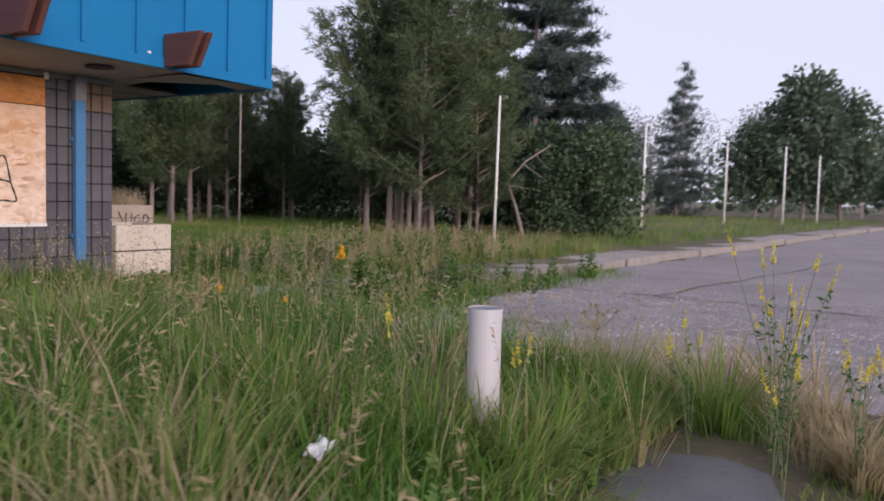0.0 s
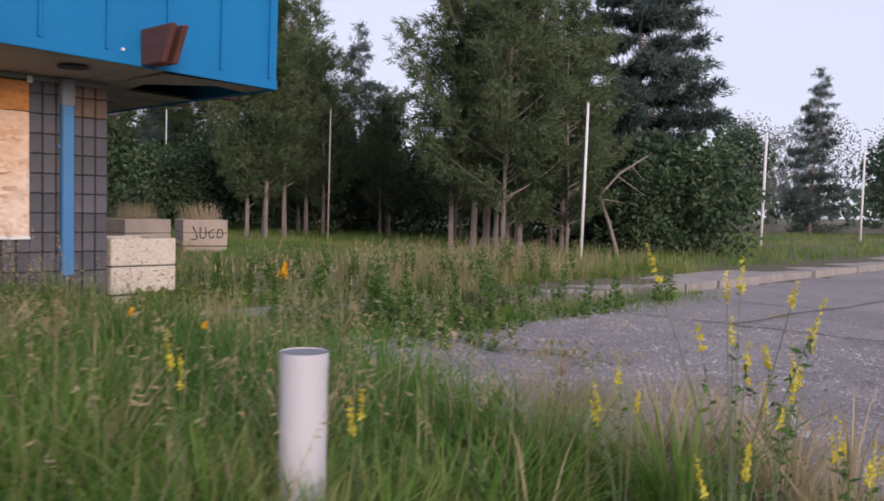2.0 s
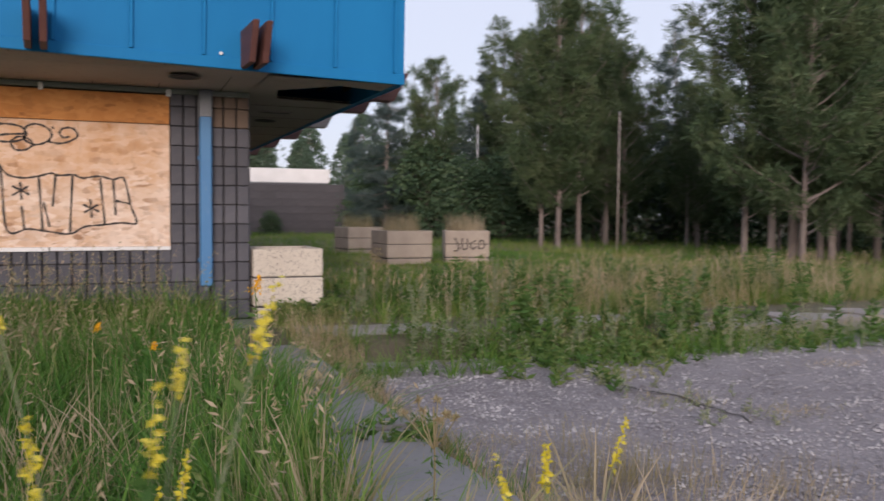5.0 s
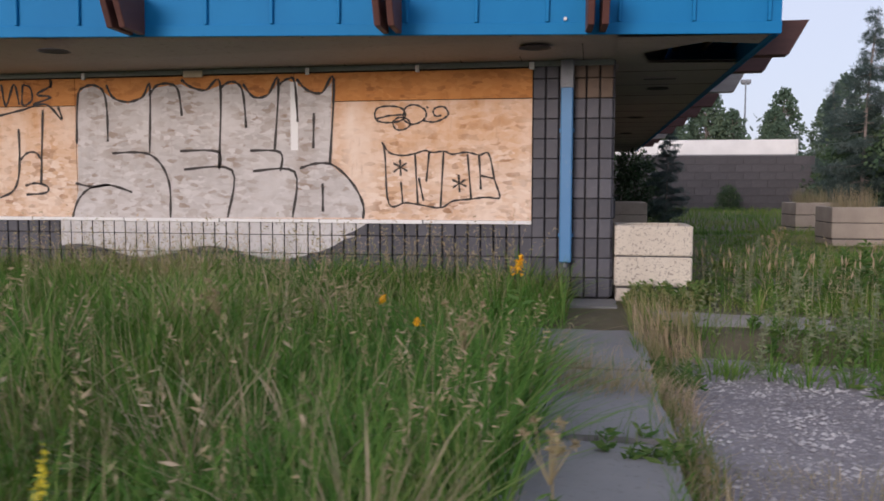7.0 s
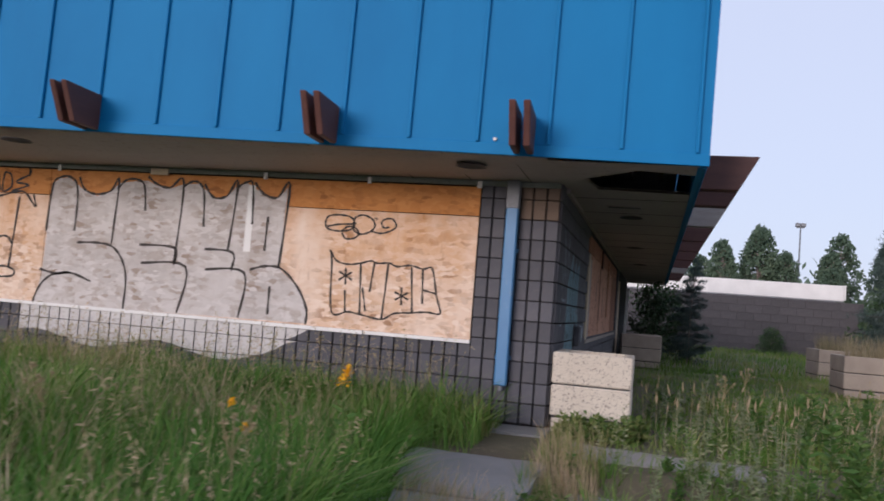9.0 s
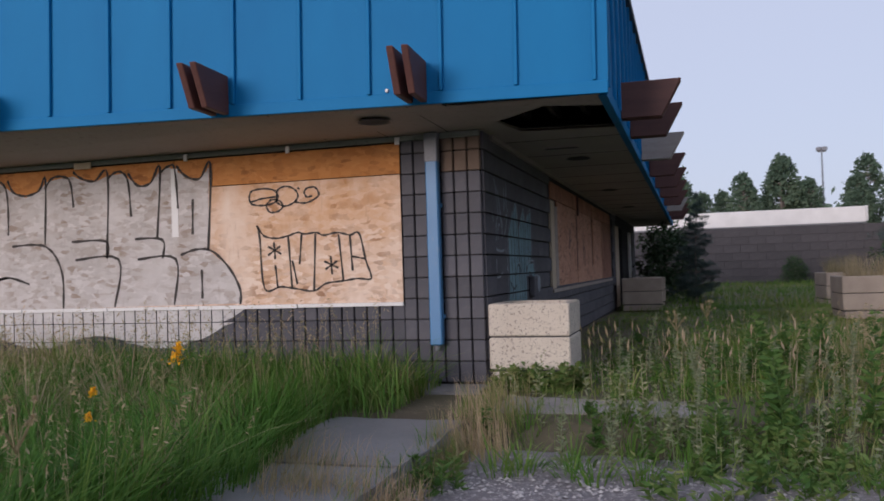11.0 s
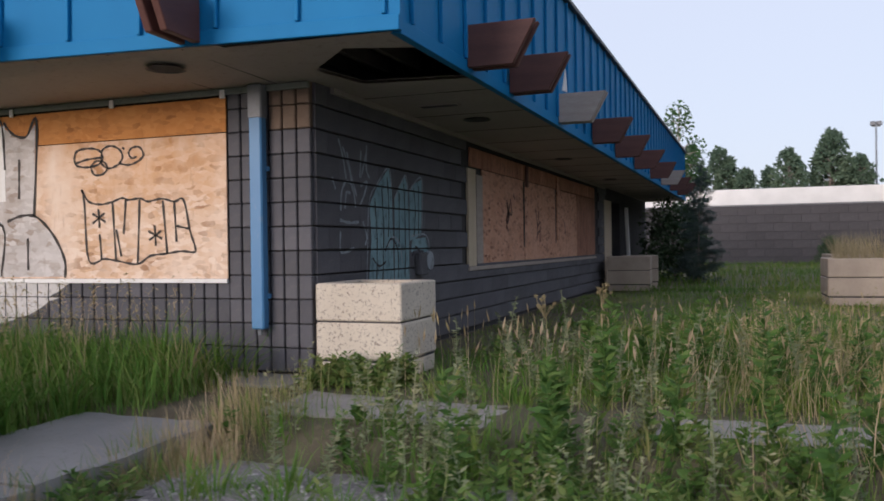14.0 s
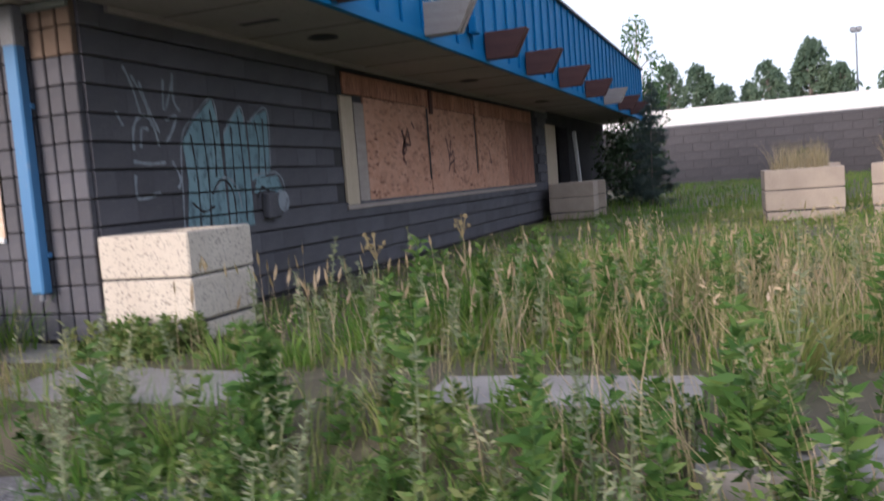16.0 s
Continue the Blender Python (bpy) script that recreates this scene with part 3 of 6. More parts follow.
tagged(part("rafters", bm, M_DARKVOID), "rafters seen through the hole in the soffit, coloured dark like the void's shade", "rafters", kind="structure")
structure("trim", a_box(WEST, 0.0, -0.055, -0.022, HEAD + 0.02, SOFFIT - 0.003, bevel=0.004), M_GREENGREY, "weathered grey-green head trim over the boarded windows", "trim")
bm = box(bmesh.new(), 0.012, 0.05, 0.3, 13.9, SOFFIT - 0.05, SOFFIT - 0.003)
structure("trim", bm, M_SOFFIT, "narrow grey trim along the side wall under the soffit", "trim")
structure("roof", prism(bmesh.new(), [(WEST - 0.3, eave_y(WEST - 0.3) + 0.09), (OUT_X - 0.09, OUT_Y + 0.09), (OUT_X - 0.09, NORTH + 0.3), (WEST - 0.3, NORTH + 0.3)], ROOF - 0.25, ROOF - 0.12), M_CAP, "flat dark roof behind the blue parapet", "roof")


def recessed_light(x, y):
    """An empty round light in the soffit, the shade inside painted as a dark disc."""
    t = thing("recessed_light", "empty recessed round light in the soffit, its inner shade a painted dark disc", "ceiling light", pose(x, y, SOFFIT), "recessed lights under the eaves")
    bm = bmesh.new()
    bmesh.ops.create_cone(bm, cap_ends=False, segments=20, radius1=0.15, radius2=0.13, depth=0.012, matrix=Matrix.Translation((0, 0, -0.006)))
    part("ring", bm, M_CAP, t)
    bm = bmesh.new()
    bmesh.ops.create_circle(bm, cap_ends=True, segments=20, radius=0.13, matrix=Matrix.Translation((0, 0, -0.003)))
    part("hollow_shade", bm, M_MORTAR, t)


for x, y in ((-0.72, -0.89), (-5.14, -1.44), (-9.5, -2.0), (0.60, 2.5), (0.55, 7.0), (0.55, 11.5)):
    recessed_light(x, y)
vent = thing("soffit_vent", "narrow dark slot vent in the side soffit", "vent", pose(0.55, 1.5, SOFFIT))
part("frame", a_box(-0.2, 0.2, -0.06, 0.06, -0.012, 0, bevel=0.003), M_SOFFIT, vent)
for k in range(3):
    part("slat", a_box(-0.18, 0.18, -0.045 + 0.03 * k, -0.03 + 0.03 * k, -0.018, -0.0125), M_CAP, vent)


# fascia: sheets, bottom board, battens and cap
def build_fascia(name, length, gap, first, label):
    """A board-and-batten fascia along local x from 0, facing local -y."""
    root = structure(name, a_box(0, length, 0, 0.05, SOFFIT - 0.005, ROOF - 0.03), M_BLUE, label, "fascia")
    part("bottom_board", a_box(0, length, -0.022, -0.002, SOFFIT - 0.012, SOFFIT + 0.088, bevel=0.004), M_BLUE, root)
    batten = mesh_of("batten", a_box(-0.014, 0.014, -0.032, -0.002, SOFFIT + 0.093, ROOF - 0.06, bevel=0.004), M_BLUE)
    x = first
    while x < length - 0.03:
        ob = new("batten", batten)
        ob.location.x = x
        ob.parent = root
        x += gap
    part("cap", a_box(-0.02, length, -0.06, 0.09, ROOF - 0.055, ROOF, bevel=0.006), M_CAP, root, "dark metal coping")
    return root


f1 = build_fascia("fascia_south", (OUT_X - WEST) * 1.01, 0.602, 0.102, "bright blue board-and-batten fascia over the front")
f1.matrix_basis = eave_point(0.0) @ Matrix.Rotation(math.atan(RISE), 4, "Y") @ Matrix.Diagonal((-1, 1, 1, 1))
f2 = build_fascia("fascia_east", NORTH - OUT_Y - 0.06, 0.535, 0.205, "bright blue board-and-batten fascia along the side")
f2.matrix_basis = pose(OUT_X, OUT_Y + 0.052, 0, 0, 0, 90)


def bracket(m, bare=False):
    """A pair of planks that stick out of the fascia along local -y, their ends cut to a slant; origin at the lower back."""
    t = thing("beam_end", "bare grey weathered outrigger plank ends on the blue fascia" if bare else "dark brown outrigger plank ends on the blue fascia", "beam end", m, "outriggers on the fascia")
    for x0 in (-0.085, 0.03):
        bm = bmesh.new()
        prof = [(0.0, 0.0), (-0.36, 0.0), (-0.54, 0.33), (0.0, 0.33)]
        a = [bm.verts.new((x0, y, z)) for y, z in prof]
        b = [bm.verts.new((x0 + 0.055, y, z)) for y, z in prof]
        bm.faces.new(a), bm.faces.new(b[::-1])
        for i in range(4):
            bm.faces.new((a[i], b[i], b[(i + 1) % 4], a[(i + 1) % 4]))
        bmesh.ops.bevel(bm, geom=bm.edges[:], offset=0.006, segments=1, affect="EDGES")
        part("plank", bm, M_BARE if bare else M_BROWN, t)
    return t


for along in (1.468, 3.20, 5.53, 7.85, 10.15):
    bracket(eave_point(along, 2.377) @ Matrix.Translation((0, -0.024, 0)))
for k, y in enumerate((0.22, 1.40, 3.42, 5.5, 7.5, 9.75, 12.2, 14.4, 16.6, 18.8)):
    bracket(pose(OUT_X + 0.024, y, 2.40, 0, 0, 90), bare=k in (2, 7))
shard = thing("torn_flashing", "torn white metal shard sticking up behind the bare plank", "flashing", pose(OUT_X + 0.06, 3.36, 2.77))
bm = bmesh.new()
vs = [bm.verts.new(c) for c in ((0, 0, 0), (0.02, 0.14, 0), (0.03, 0.03, 0.24), (0.012, 0, 0), (0.032, 0.14, 0), (0.042, 0.03, 0.24))]
for f in ((0, 1, 2), (5, 4, 3), (0, 3, 4, 1), (1, 4, 5, 2), (2, 5, 3, 0)):
    bm.faces.new([vs[i] for i in f])
part("shard", bm, M_WHITE, shard)
box_ = thing("junction_box", "small blue painted junction box on the side fascia", "junction box", pose(OUT_X + 0.03, 4.85, 2.62))
part("housing", a_box(0, 0.1, -0.09, 0.09, 0, 0.2, bevel=0.015), M_BLUE, box_)
part("conduit", cylinder(bmesh.new(), (0.05, 0, 0.19), (0.05, 0, 0.32), 0.015, 0.015), M_BLUE, box_)
bolt = thing("eye_bolt", "small pale bolt head on the front fascia", "bolt", eave_point(1.72, 2.495) @ Matrix.Translation((0, -0.003, 0)))
part("head", cylinder(bmesh.new(), (0, 0, 0), (0, -0.02, 0), 0.018, 0.014), M_WHITE, bolt)

# downspout
pipe = thing("downspout", "faded blue square steel downspout beside the corner", "downspout", pose(-0.455, -0.09, 0.36))
part("pipe", a_box(-0.06, 0.06, -0.045, 0.045, 0, 1.75, bevel=0.012), M_PIPE, pipe)
part("top_sleeve", a_box(-0.066, 0.066, -0.05, 0.05, 1.73, SOFFIT - 0.364, bevel=0.01), M_METALGREY, pipe, "bare grey upper sleeve")
part("stub", cylinder(bmesh.new(), (0.0, 0.0, -0.05), (0, 0, 0.02), 0.022, 0.022), M_METALGREY, pipe)
for z in (0.25, 1.3):
    part("strap", a_box(-0.075, 0.075, 0.02, 0.06, z, z + 0.04, bevel=0.004), M_PIPE, pipe)

# boarded front window: sheets, sill strip, clips
window_1 = structure("window_1", a_box(-10.98, -0.80, 0.06, 0.1, SILL, HEAD + 0.05), M_MORTAR, "shop window boarded over with strand board", "boarded window")
edges_x = [-0.80, -3.32, -5.88, -8.42, -10.96]
for a, b in zip(edges_x, edges_x[1:]):
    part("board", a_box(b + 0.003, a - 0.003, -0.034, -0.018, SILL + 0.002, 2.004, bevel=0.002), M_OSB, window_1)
    part("top_board", a_box(b + 0.003, a - 0.003, -0.032, -0.016, 2.012, HEAD + 0.005, bevel=0.002), M_OSBTOP, window_1)
for k in range(9):
    a = -0.80 - 1.13 * k
    part("sill_strip", a_box(a - 1.12, a, -0.05, -0.02, SILL - 0.035 - 0.004 * (k % 2), SILL + 0.001, bevel=0.003), M_WHITE, window_1, "chipped white sill strip")
for x, w in ((-0.81, 0.05), (-1.98, 0.04), (-3.16, 0.04), (-4.45, 0.22), (-5.75, 0.04), (-7.0, 0.04)):
    part("clip", a_box(x - w / 2, x + w / 2, -0.075, -0.0555, HEAD - 0.012, HEAD + 0.06, bevel=0.004), M_WHITE if w < 0.1 else M_TAN, window_1)
part("strip", a_box(-3.36, -3.28, -0.0385, -0.0345, 1.50, 2.22), M_WHITE, window_1, "unpainted white strip over the joint")

# boarded side window
window_2 = structure("window_2", a_box(-0.06, -0.03, 3.93, 12.91, SILL - 0.02, HEAD), M_MORTAR, "long side window boarded over with plywood", "boarded window")
for k, (y0, y1) in enumerate(((4.52, 6.62), (6.64, 8.78), (8.80, 10.7), (10.71, 12.7))):
    part("board", a_box(-0.02, 0.004 + 0.006 * (k % 2), y0, y1, SILL, 2.02, bevel=0.003), M_PLY if k == 3 else M_SIDEBOARD, window_2)
    part("top_board", a_box(-0.02, 0.003 + 0.004 * (k % 2), y0 - 0.5 * (k == 0), y1, 2.03, HEAD - 0.03, bevel=0.003), M_PLY, window_2)
part("frame", a_box(-0.02, 0.016, 3.90, 4.20, SILL - 0.01, 2.0, bevel=0.004), M_TAN, window_2, "pale bare board beside the sheets")
part("batten", a_box(-0.02, 0.012, 4.24, 4.50, SILL + 0.02, 1.94, bevel=0.004), M_BARE, window_2, "narrow greyed board")
part("batten", a_box(0.012, 0.035, 8.82, 8.98, 1.1, HEAD - 0.05, bevel=0.004), M_SIDEBOARD, window_2)
part("batten", a_box(0.012, 0.035, 6.68, 6.80, 1.93, HEAD - 0.04, bevel=0.004), M_BROWN, window_2)
part("crack", a_box(0.011, 0.0135, 6.56, 6.625, 1.0, 2.0), M_MORTAR, window_2)
part("crack", a_box(0.005, 0.0115, 8.76, 8.815, 1.05, 2.02), M_MORTAR, window_2)
part("sill_strip", a_box(-0.02, 0.035, 3.86, 12.72, SILL - 0.062, SILL - 0.012, bevel=0.004), M_BARE, window_2, "pale grey sill strip")

# recessed side entrance
door_1 = structure("door_1", a_box(-0.9, -0.86, 13.92, 16.58, -0.05, 2.1), M_MORTAR, "dark recessed side entrance", "doorway")
part("jamb_board", a_box(-0.03, 0.02, 13.92, 14.95, 0.0, 2.08, bevel=0.006), M_TAN, door_1, "pale tan board across the opening")
part("door_post", a_box(-0.25, -0.15, 15.4, 15.5, -0.05, 2.1, bevel=0.006), M_GREENGREY, door_1)
bm = box(bmesh.new(), -0.04, 0.04, -0.06, 0.06, 0, 2.25, bevel=0.006)
plank = tagged(part("leaning_plank", bm, M_WHITE), "loose white plank leaning in the side doorway", "plank")
plank.matrix_basis = pose(0.12, 17.35, -0.05, 27, 2, 0)


# ---- planters ----
def planter(m, size, height, mat, label):
    """A square cast planter: three courses with grooves, a thick rim and soil inside."""
    t = thing("planter", label, "planter", m, "concrete planters")
    s, hs = size / 2, height
    for k, (z0, z1) in enumerate(((0.0, 0.135), (0.146, 0.424), (0.436, 1.0))):
        if k == 2:
            z0, z1 = 0.436 * hs / 0.72, hs
        else:
            z0, z1 = z0 * hs / 0.72, z1 * hs / 0.72
        bm = bmesh.new()
        w = 0.09
        ins = 0.012 if k == 0 else 0.0
        if k < 2:
            box(bm, -s + ins, s - ins, -s + ins, s - ins, z0, z1, bevel=0.014)
        else:
            outer = [(-s, -s), (s, -s), (s, s), (-s, s)]
            inner = [(-s + w, -s + w), (s - w, -s + w), (s - w, s - w), (-s + w, s - w)]
            lo = [bm.verts.new((x, y, z0)) for x, y in outer]
            hi = [bm.verts.new((x, y, z1)) for x, y in outer]
            ih = [bm.verts.new((x, y, z1)) for x, y in inner]
            il = [bm.verts.new((x, y, z0 + 0.02)) for x, y in inner]
            for i in range(4):
                j = (i + 1) % 4
                bm.faces.new((lo[i], lo[j], hi[j], hi[i]))
                bm.faces.new((hi[i], hi[j], ih[j], ih[i]))
                bm.faces.new((ih[i], ih[j], il[j], il[i]))
            bm.faces.new(lo[::-1])
            bmesh.ops.bevel(bm, geom=bm.edges[:], offset=0.012, segments=1, affect="EDGES")
        part(("base", "middle_course", "rim")[k], bm, mat, t)
    part("groove", a_box(-s + 0.016, s - 0.016, -s + 0.016, s - 0.016, 0.05, hs * 0.66), M_MORTAR, t)
    part("soil", a_box(-s + 0.085, s - 0.085, -s + 0.085, s - 0.085, hs * 0.7, hs * 0.8), M_SOIL, t)
    return t


planter(pose(0.41, 0.34, -0.03, 0, 0, 0), 0.755, 0.765, M_PLANTER, "pale exposed-aggregate concrete planter, empty, at the wall corner")
far_planters = [(5.02, 9.65, 1.12, 2), (6.62, 9.55, 1.05, -18), (5.4, 14.6, 1.1, 6), (0.66, 13.5, 0.95, 4), (0.72, 14.8, 0.8, 12)]
for x, y, s, r in far_planters:
    planter(pose(x, y, -0.05, 0, 0, r), s, 0.78, M_GREYPLANTER, "dull tan concrete planter with dry grass on the lawn" if x > 3 else "small tan concrete planter against the side wall")

# ---- posts, bollard, litter ----
bollard = thing("bollard", "white painted steel pipe bollard with flaking paint, capped", "bollard", pose(-2.19, -6.45, -0.2))
part("pipe", cylinder(bmesh.new(), (0, 0, 0), (0, 0, 0.83), 0.083, 0.083, 28), M_POST, bollard, smooth=False)
bm = cylinder(bmesh.new(), (0, 0, 0.78), (0, 0, 0.838), 0.0855, 0.0855, 28, caps=False)
part("rim", bm, M_POST, bollard)
bm = bmesh.new()
bmesh.ops.create_circle(bm, cap_ends=True, segments=28, radius=0.0835, matrix=Matrix.Translation((0, 0, 0.834)))
part("cap", bm, M_METALGREY, bollard, "grey recessed cap")


def litter(x, y, z, s, turn):
    bm = bmesh.new()
    bmesh.ops.create_grid(bm, x_segments=7, y_segments=5, size=0.5)
    rng = random.Random(int(s * 1000))
    for v in bm.verts:
        v.co = Vector((v.co.x * s, v.co.y * s * 0.45, 0.22 * s * math.sin(v.co.x * 7) * math.cos(v.co.y * 5) + rng.uniform(0, 0.1) * s))
    bmesh.ops.solidify(bm, geom=bm.faces[:], thickness=0.002)
    ob = tagged(part("plastic_scrap", bm, M_LITTER, smooth=True), "crumpled white plastic scrap caught in the grass", "litter")
    ob.matrix_basis = pose(x, y, z, 14, -10, turn)


def lamp_post(x, y, h, label, leaning=0.0, head=False):
    r = 0.085 if head else 0.065 if x > 20 else 0.042 if y < 10 else 0.030
    t = thing("white_post", label, "post", pose(x, y, -0.15, 0, leaning, 0), "white posts along the lawn")
    part("pole", cylinder(bmesh.new(), (0, 0, 0), (0, 0, h), r, r * 0.7, 10), M_METALGREY if head else M_BARE if 10 < y < 20 else M_WHITE, t, smooth=True)
    part("cap", cylinder(bmesh.new(), (0, 0, h), (0, 0, h + 0.04), 0.036, 0.015, 10), M_METALGREY, t)
    if head:
        part("crossarm", a_box(-0.28, 0.28, -0.05, 0.05, h + 0.04, h + 0.12, bevel=0.01), M_METALGREY, t)
        for s in (-0.2, 0.2):
            part("floodlight", a_box(s - 0.19, s + 0.19, -0.2, 0.14, h + 0.12, h + 0.44, bevel=0.05), M_METALGREY, t)


for x, y, h, lean in ((13.2, 2.95, 3.95, 1.6), (28.6, 5.0, 4.6, 2.0), (39.5, 4.7, 4.6, 1.2), (45.5, 3.1, 4.6, 0.8), (51.5, 2.4, 4.4, 0.5), (14.0, 25.4, 5.3, 0.3), (13.1, 12.8, 4.4, 0.4)):
    lamp_post(x, y, h, "thin white painted steel post in the grass", lean)
lamp_post(11.7, 62.0, 9.4, "tall lamp mast with floodlights behind the far wall", 0, True)

# ---- the low building at the far end of the lawn ----
FAR_Y = 36.5
far_wall = structure("wall_far", a_box(-8, 10.85, FAR_Y, FAR_Y + 0.3, -0.5, 2.72), M_FARBLOCK, "long grey block wall closing the lawn", "wall")
structure("wall_far_return", a_box(10.55, 10.85, FAR_Y + 0.31, FAR_Y + 14, -0.5, 2.6), M_FARBLOCK, "grey block return of the far wall", "wall")
far_block = mesh_of("block", a_box(-0.397, 0.397, -0.014, 0.03, -0.194, 0.194, bevel=0.008), M_FARBLOCK)
for r in range(8):
    for c in range(22):
        ob = new("block", far_block)
        ob.location = (-6.2 + 0.8 * c - 0.4 * (r % 2), FAR_Y - 0.01, -0.27 + 0.4 * r - 0.02)
        ob.parent = far_wall
roof_band = structure("roof_far", a_box(-8, 9.95, FAR_Y + 0.05, FAR_Y + 14, 2.80, 3.56, bevel=0.02), M_WHITE, "white metal roof edge above the far wall", "roof edge")
part("drip_edge", a_box(-8, 9.97, FAR_Y + 0.02, FAR_Y + 0.08, 2.74, 2.80), M_METALGREY, roof_band)
part("end_cap", a_box(9.96, 10.04, FAR_Y + 0.03, FAR_Y + 3, 2.85, 3.58, bevel=0.01), M_WHITE, roof_band)

# ---- trees ----
def conifer_mesh(seed, h, r, bare, droop, tuft, needle, mat, bark, dense, top_open=0.0, spray=0.10, trunks=1, loose=0.22):
    """Trunk, limbs and crown meshes of a conifer: whorls of limbs that carry needle tufts."""
    rng = np.random.default_rng(seed)
    rr = random.Random(seed)
    tb = bmesh.new()
    pts, ways = [], []
    for tr in range(trunks):
        ox, oy = (0, 0) if tr == 0 else (rr.uniform(-0.9, 0.9), rr.uniform(-0.9, 0.9))
        hh = h * (1 if tr == 0 else rr.uniform(0.75, 0.95))
        sway = rr.uniform(-0.04, 0.04) * hh, rr.uniform(-0.04, 0.04) * hh
        line = [(ox + sway[0] * s ** 2 + 0.03 * math.sin(7 * s + tr), oy + sway[1] * s ** 2, -0.2 + (hh + 0.2) * s) for s in (0, 0.15, 0.35, 0.6, 0.85, 1)]
        tube(tb, line, 0.0095 * hh + 0.015, 0.012, 7)
        n = int(dense * hh * 5)
        for i in range(n):
            s = bare + (1 - bare) * ((i + rr.random()) / n)
            if droop > 0:
                tier = 0.75 / hh
                s = min(0.995, (math.floor(s / tier) + 0.5 + rr.uniform(-loose, loose)) * tier)
            f = max(0.0, (s - bare) / (1 - bare))
            shape = min(1.0, f * 5 + 0.45) * (1 - f) ** 0.75 + 0.07 + top_open * f * (1 - f)
            ln = r * shape * rr.uniform(0.55, 1.12)
            az = rr.uniform(0, 2 * math.pi)
            cx, cy, z = ox + sway[0] * s * s, oy + sway[1] * s * s, hh * s
            limb = []
            for k in range(5):
                u = k / 4
                up = (0.2 * u + 0.35 * u * u + top_open * (0.35 + f) * u) if droop <= 0 else (-droop * u + droop * 0.75 * u * u)
                limb.append((cx + math.cos(az) * ln * u, cy + math.sin(az) * ln * u, z + ln * up))
            if ln > 0.35:
                tube(tb, limb, 0.012 + 0.008 * ln, 0.004, 3)
            m = max(3, int(ln * tuft))
            us = rng.uniform(0.22, 1.04, m) ** 0.75
            lx = np.array(limb)
            idx = np.minimum((us * 4).astype(int), 3)
            p = lx[idx] + (lx[idx + 1] - lx[idx]) * (us * 4 - idx)[:, None]
            lat = rng.normal(size=(m, 3)) * np.array([1, 1, 0.45]) * (spray * (0.4 + ln * 0.55))
            pts.append(p + lat)
            w = lat * 2 + np.array([math.cos(az), math.sin(az), 0.25 if droop <= 0 else -0.1]) * 0.5
            ways.append(w)
    pts, ways = np.concatenate(pts), np.concatenate(ways)
    k = 20
    c = np.repeat(pts, k, 0)
    d = np.repeat(ways, k, 0) / (np.linalg.norm(np.repeat(ways, k, 0), axis=1)[:, None] + 1e-6) + rng.normal(size=(len(c), 3)) * 0.75
    sizes = rng.uniform(0.45, 1.0, len(c)) * needle
    crown = leaf_arrays(rng, c + rng.normal(size=c.shape) * 0.05, d, sizes, np.full(len(c), 0.105))
    return mesh_of("trunk", tb, bark), crown, mat


def tree_from(kind, name, label, m, category="tree", group=""):
    """The first call makes the meshes; later ones share them."""
    t = thing(name, label, category, m, group)
    trunk, crown, mat = kind
    ob = new("trunk", trunk)
    ob.parent = t
    if isinstance(crown, tuple):
        ob = arrays("crown", *crown, mat, t)
        return t, (trunk, ob.data, mat)
    ob = new("crown", crown)
    ob.parent = t
    return t, kind


def at(x, y, turn, s=1.0, z=-0.1):
    return pose(x, y, z, 0, 0, turn) @ Matrix.Scale(s, 4)


pine_a = conifer_mesh(11, 9.4, 1.75, 0.14, 0, 17, 0.29, M_PINE, M_PINEBARK, 1.5, 0.7, trunks=2)
pine_b = conifer_mesh(12, 8.6, 1.5, 0.16, 0, 16, 0.29, M_PINE, M_PINEBARK, 1.15, 0.7, trunks=3)
pine_c = conifer_mesh(13, 6.8, 1.95, 0.10, 0, 17, 0.28, M_PINE, M_PINEBARK, 2.3, 0.4)
spruce_a = conifer_mesh(21, 11.5, 2.9, 0.03, 0.30, 42, 0.30, M_SPRUCE, M_PINEBARK, 3.0, spray=0.11)
spruce_b = conifer_mesh(22, 8.5, 1.9, 0.02, 0.24, 26, 0.24, M_SPRUCE, M_PINEBARK, 2.2, spray=0.16, loose=0.48)
PINE = "dark green pine with bare lower trunk at the lawn's edge"
kinds = {"a": pine_a, "b": pine_b, "c": pine_c}
PINES = (("a", 13.3, 6.6, 10, 1.0), ("b", 14.6, 6.0, 80, 1.0), ("c", 12.9, 5.2, 200, 1.05), ("c", 14.9, 4.6, 310, 0.82), ("a", 16.3, 6.2, 150, 0.95), ("b", 15.4, 8.0, 250, 1.05),
         ("a", 13.0, 16.3, 20, 0.98), ("b", 13.8, 16.2, 140, 1.05), ("a", 15.8, 17.6, 230, 0.95), ("c", 17.2, 20.0, 60, 1.2), ("b", 18.2, 16.0, 330, 0.68), ("a", 19.5, 12.8, 100, 0.62),
         ("c", 19.0, 23.5, 170, 1.35), ("b", 16.0, 27.0, 290, 1.2), ("a", 21.5, 19.0, 45, 0.68), ("b", 19.0, 9.5, 15, 0.75), ("c", 23.0, 15.0, 215, 0.95), ("c", 14.0, 30.5, 120, 1.3))
for k, x, y, turn, s in PINES:
    t, kinds[k] = tree_from(kinds[k], "pine_tree", PINE, at(x, y, turn, s), "tree", "pines beyond the lawn")
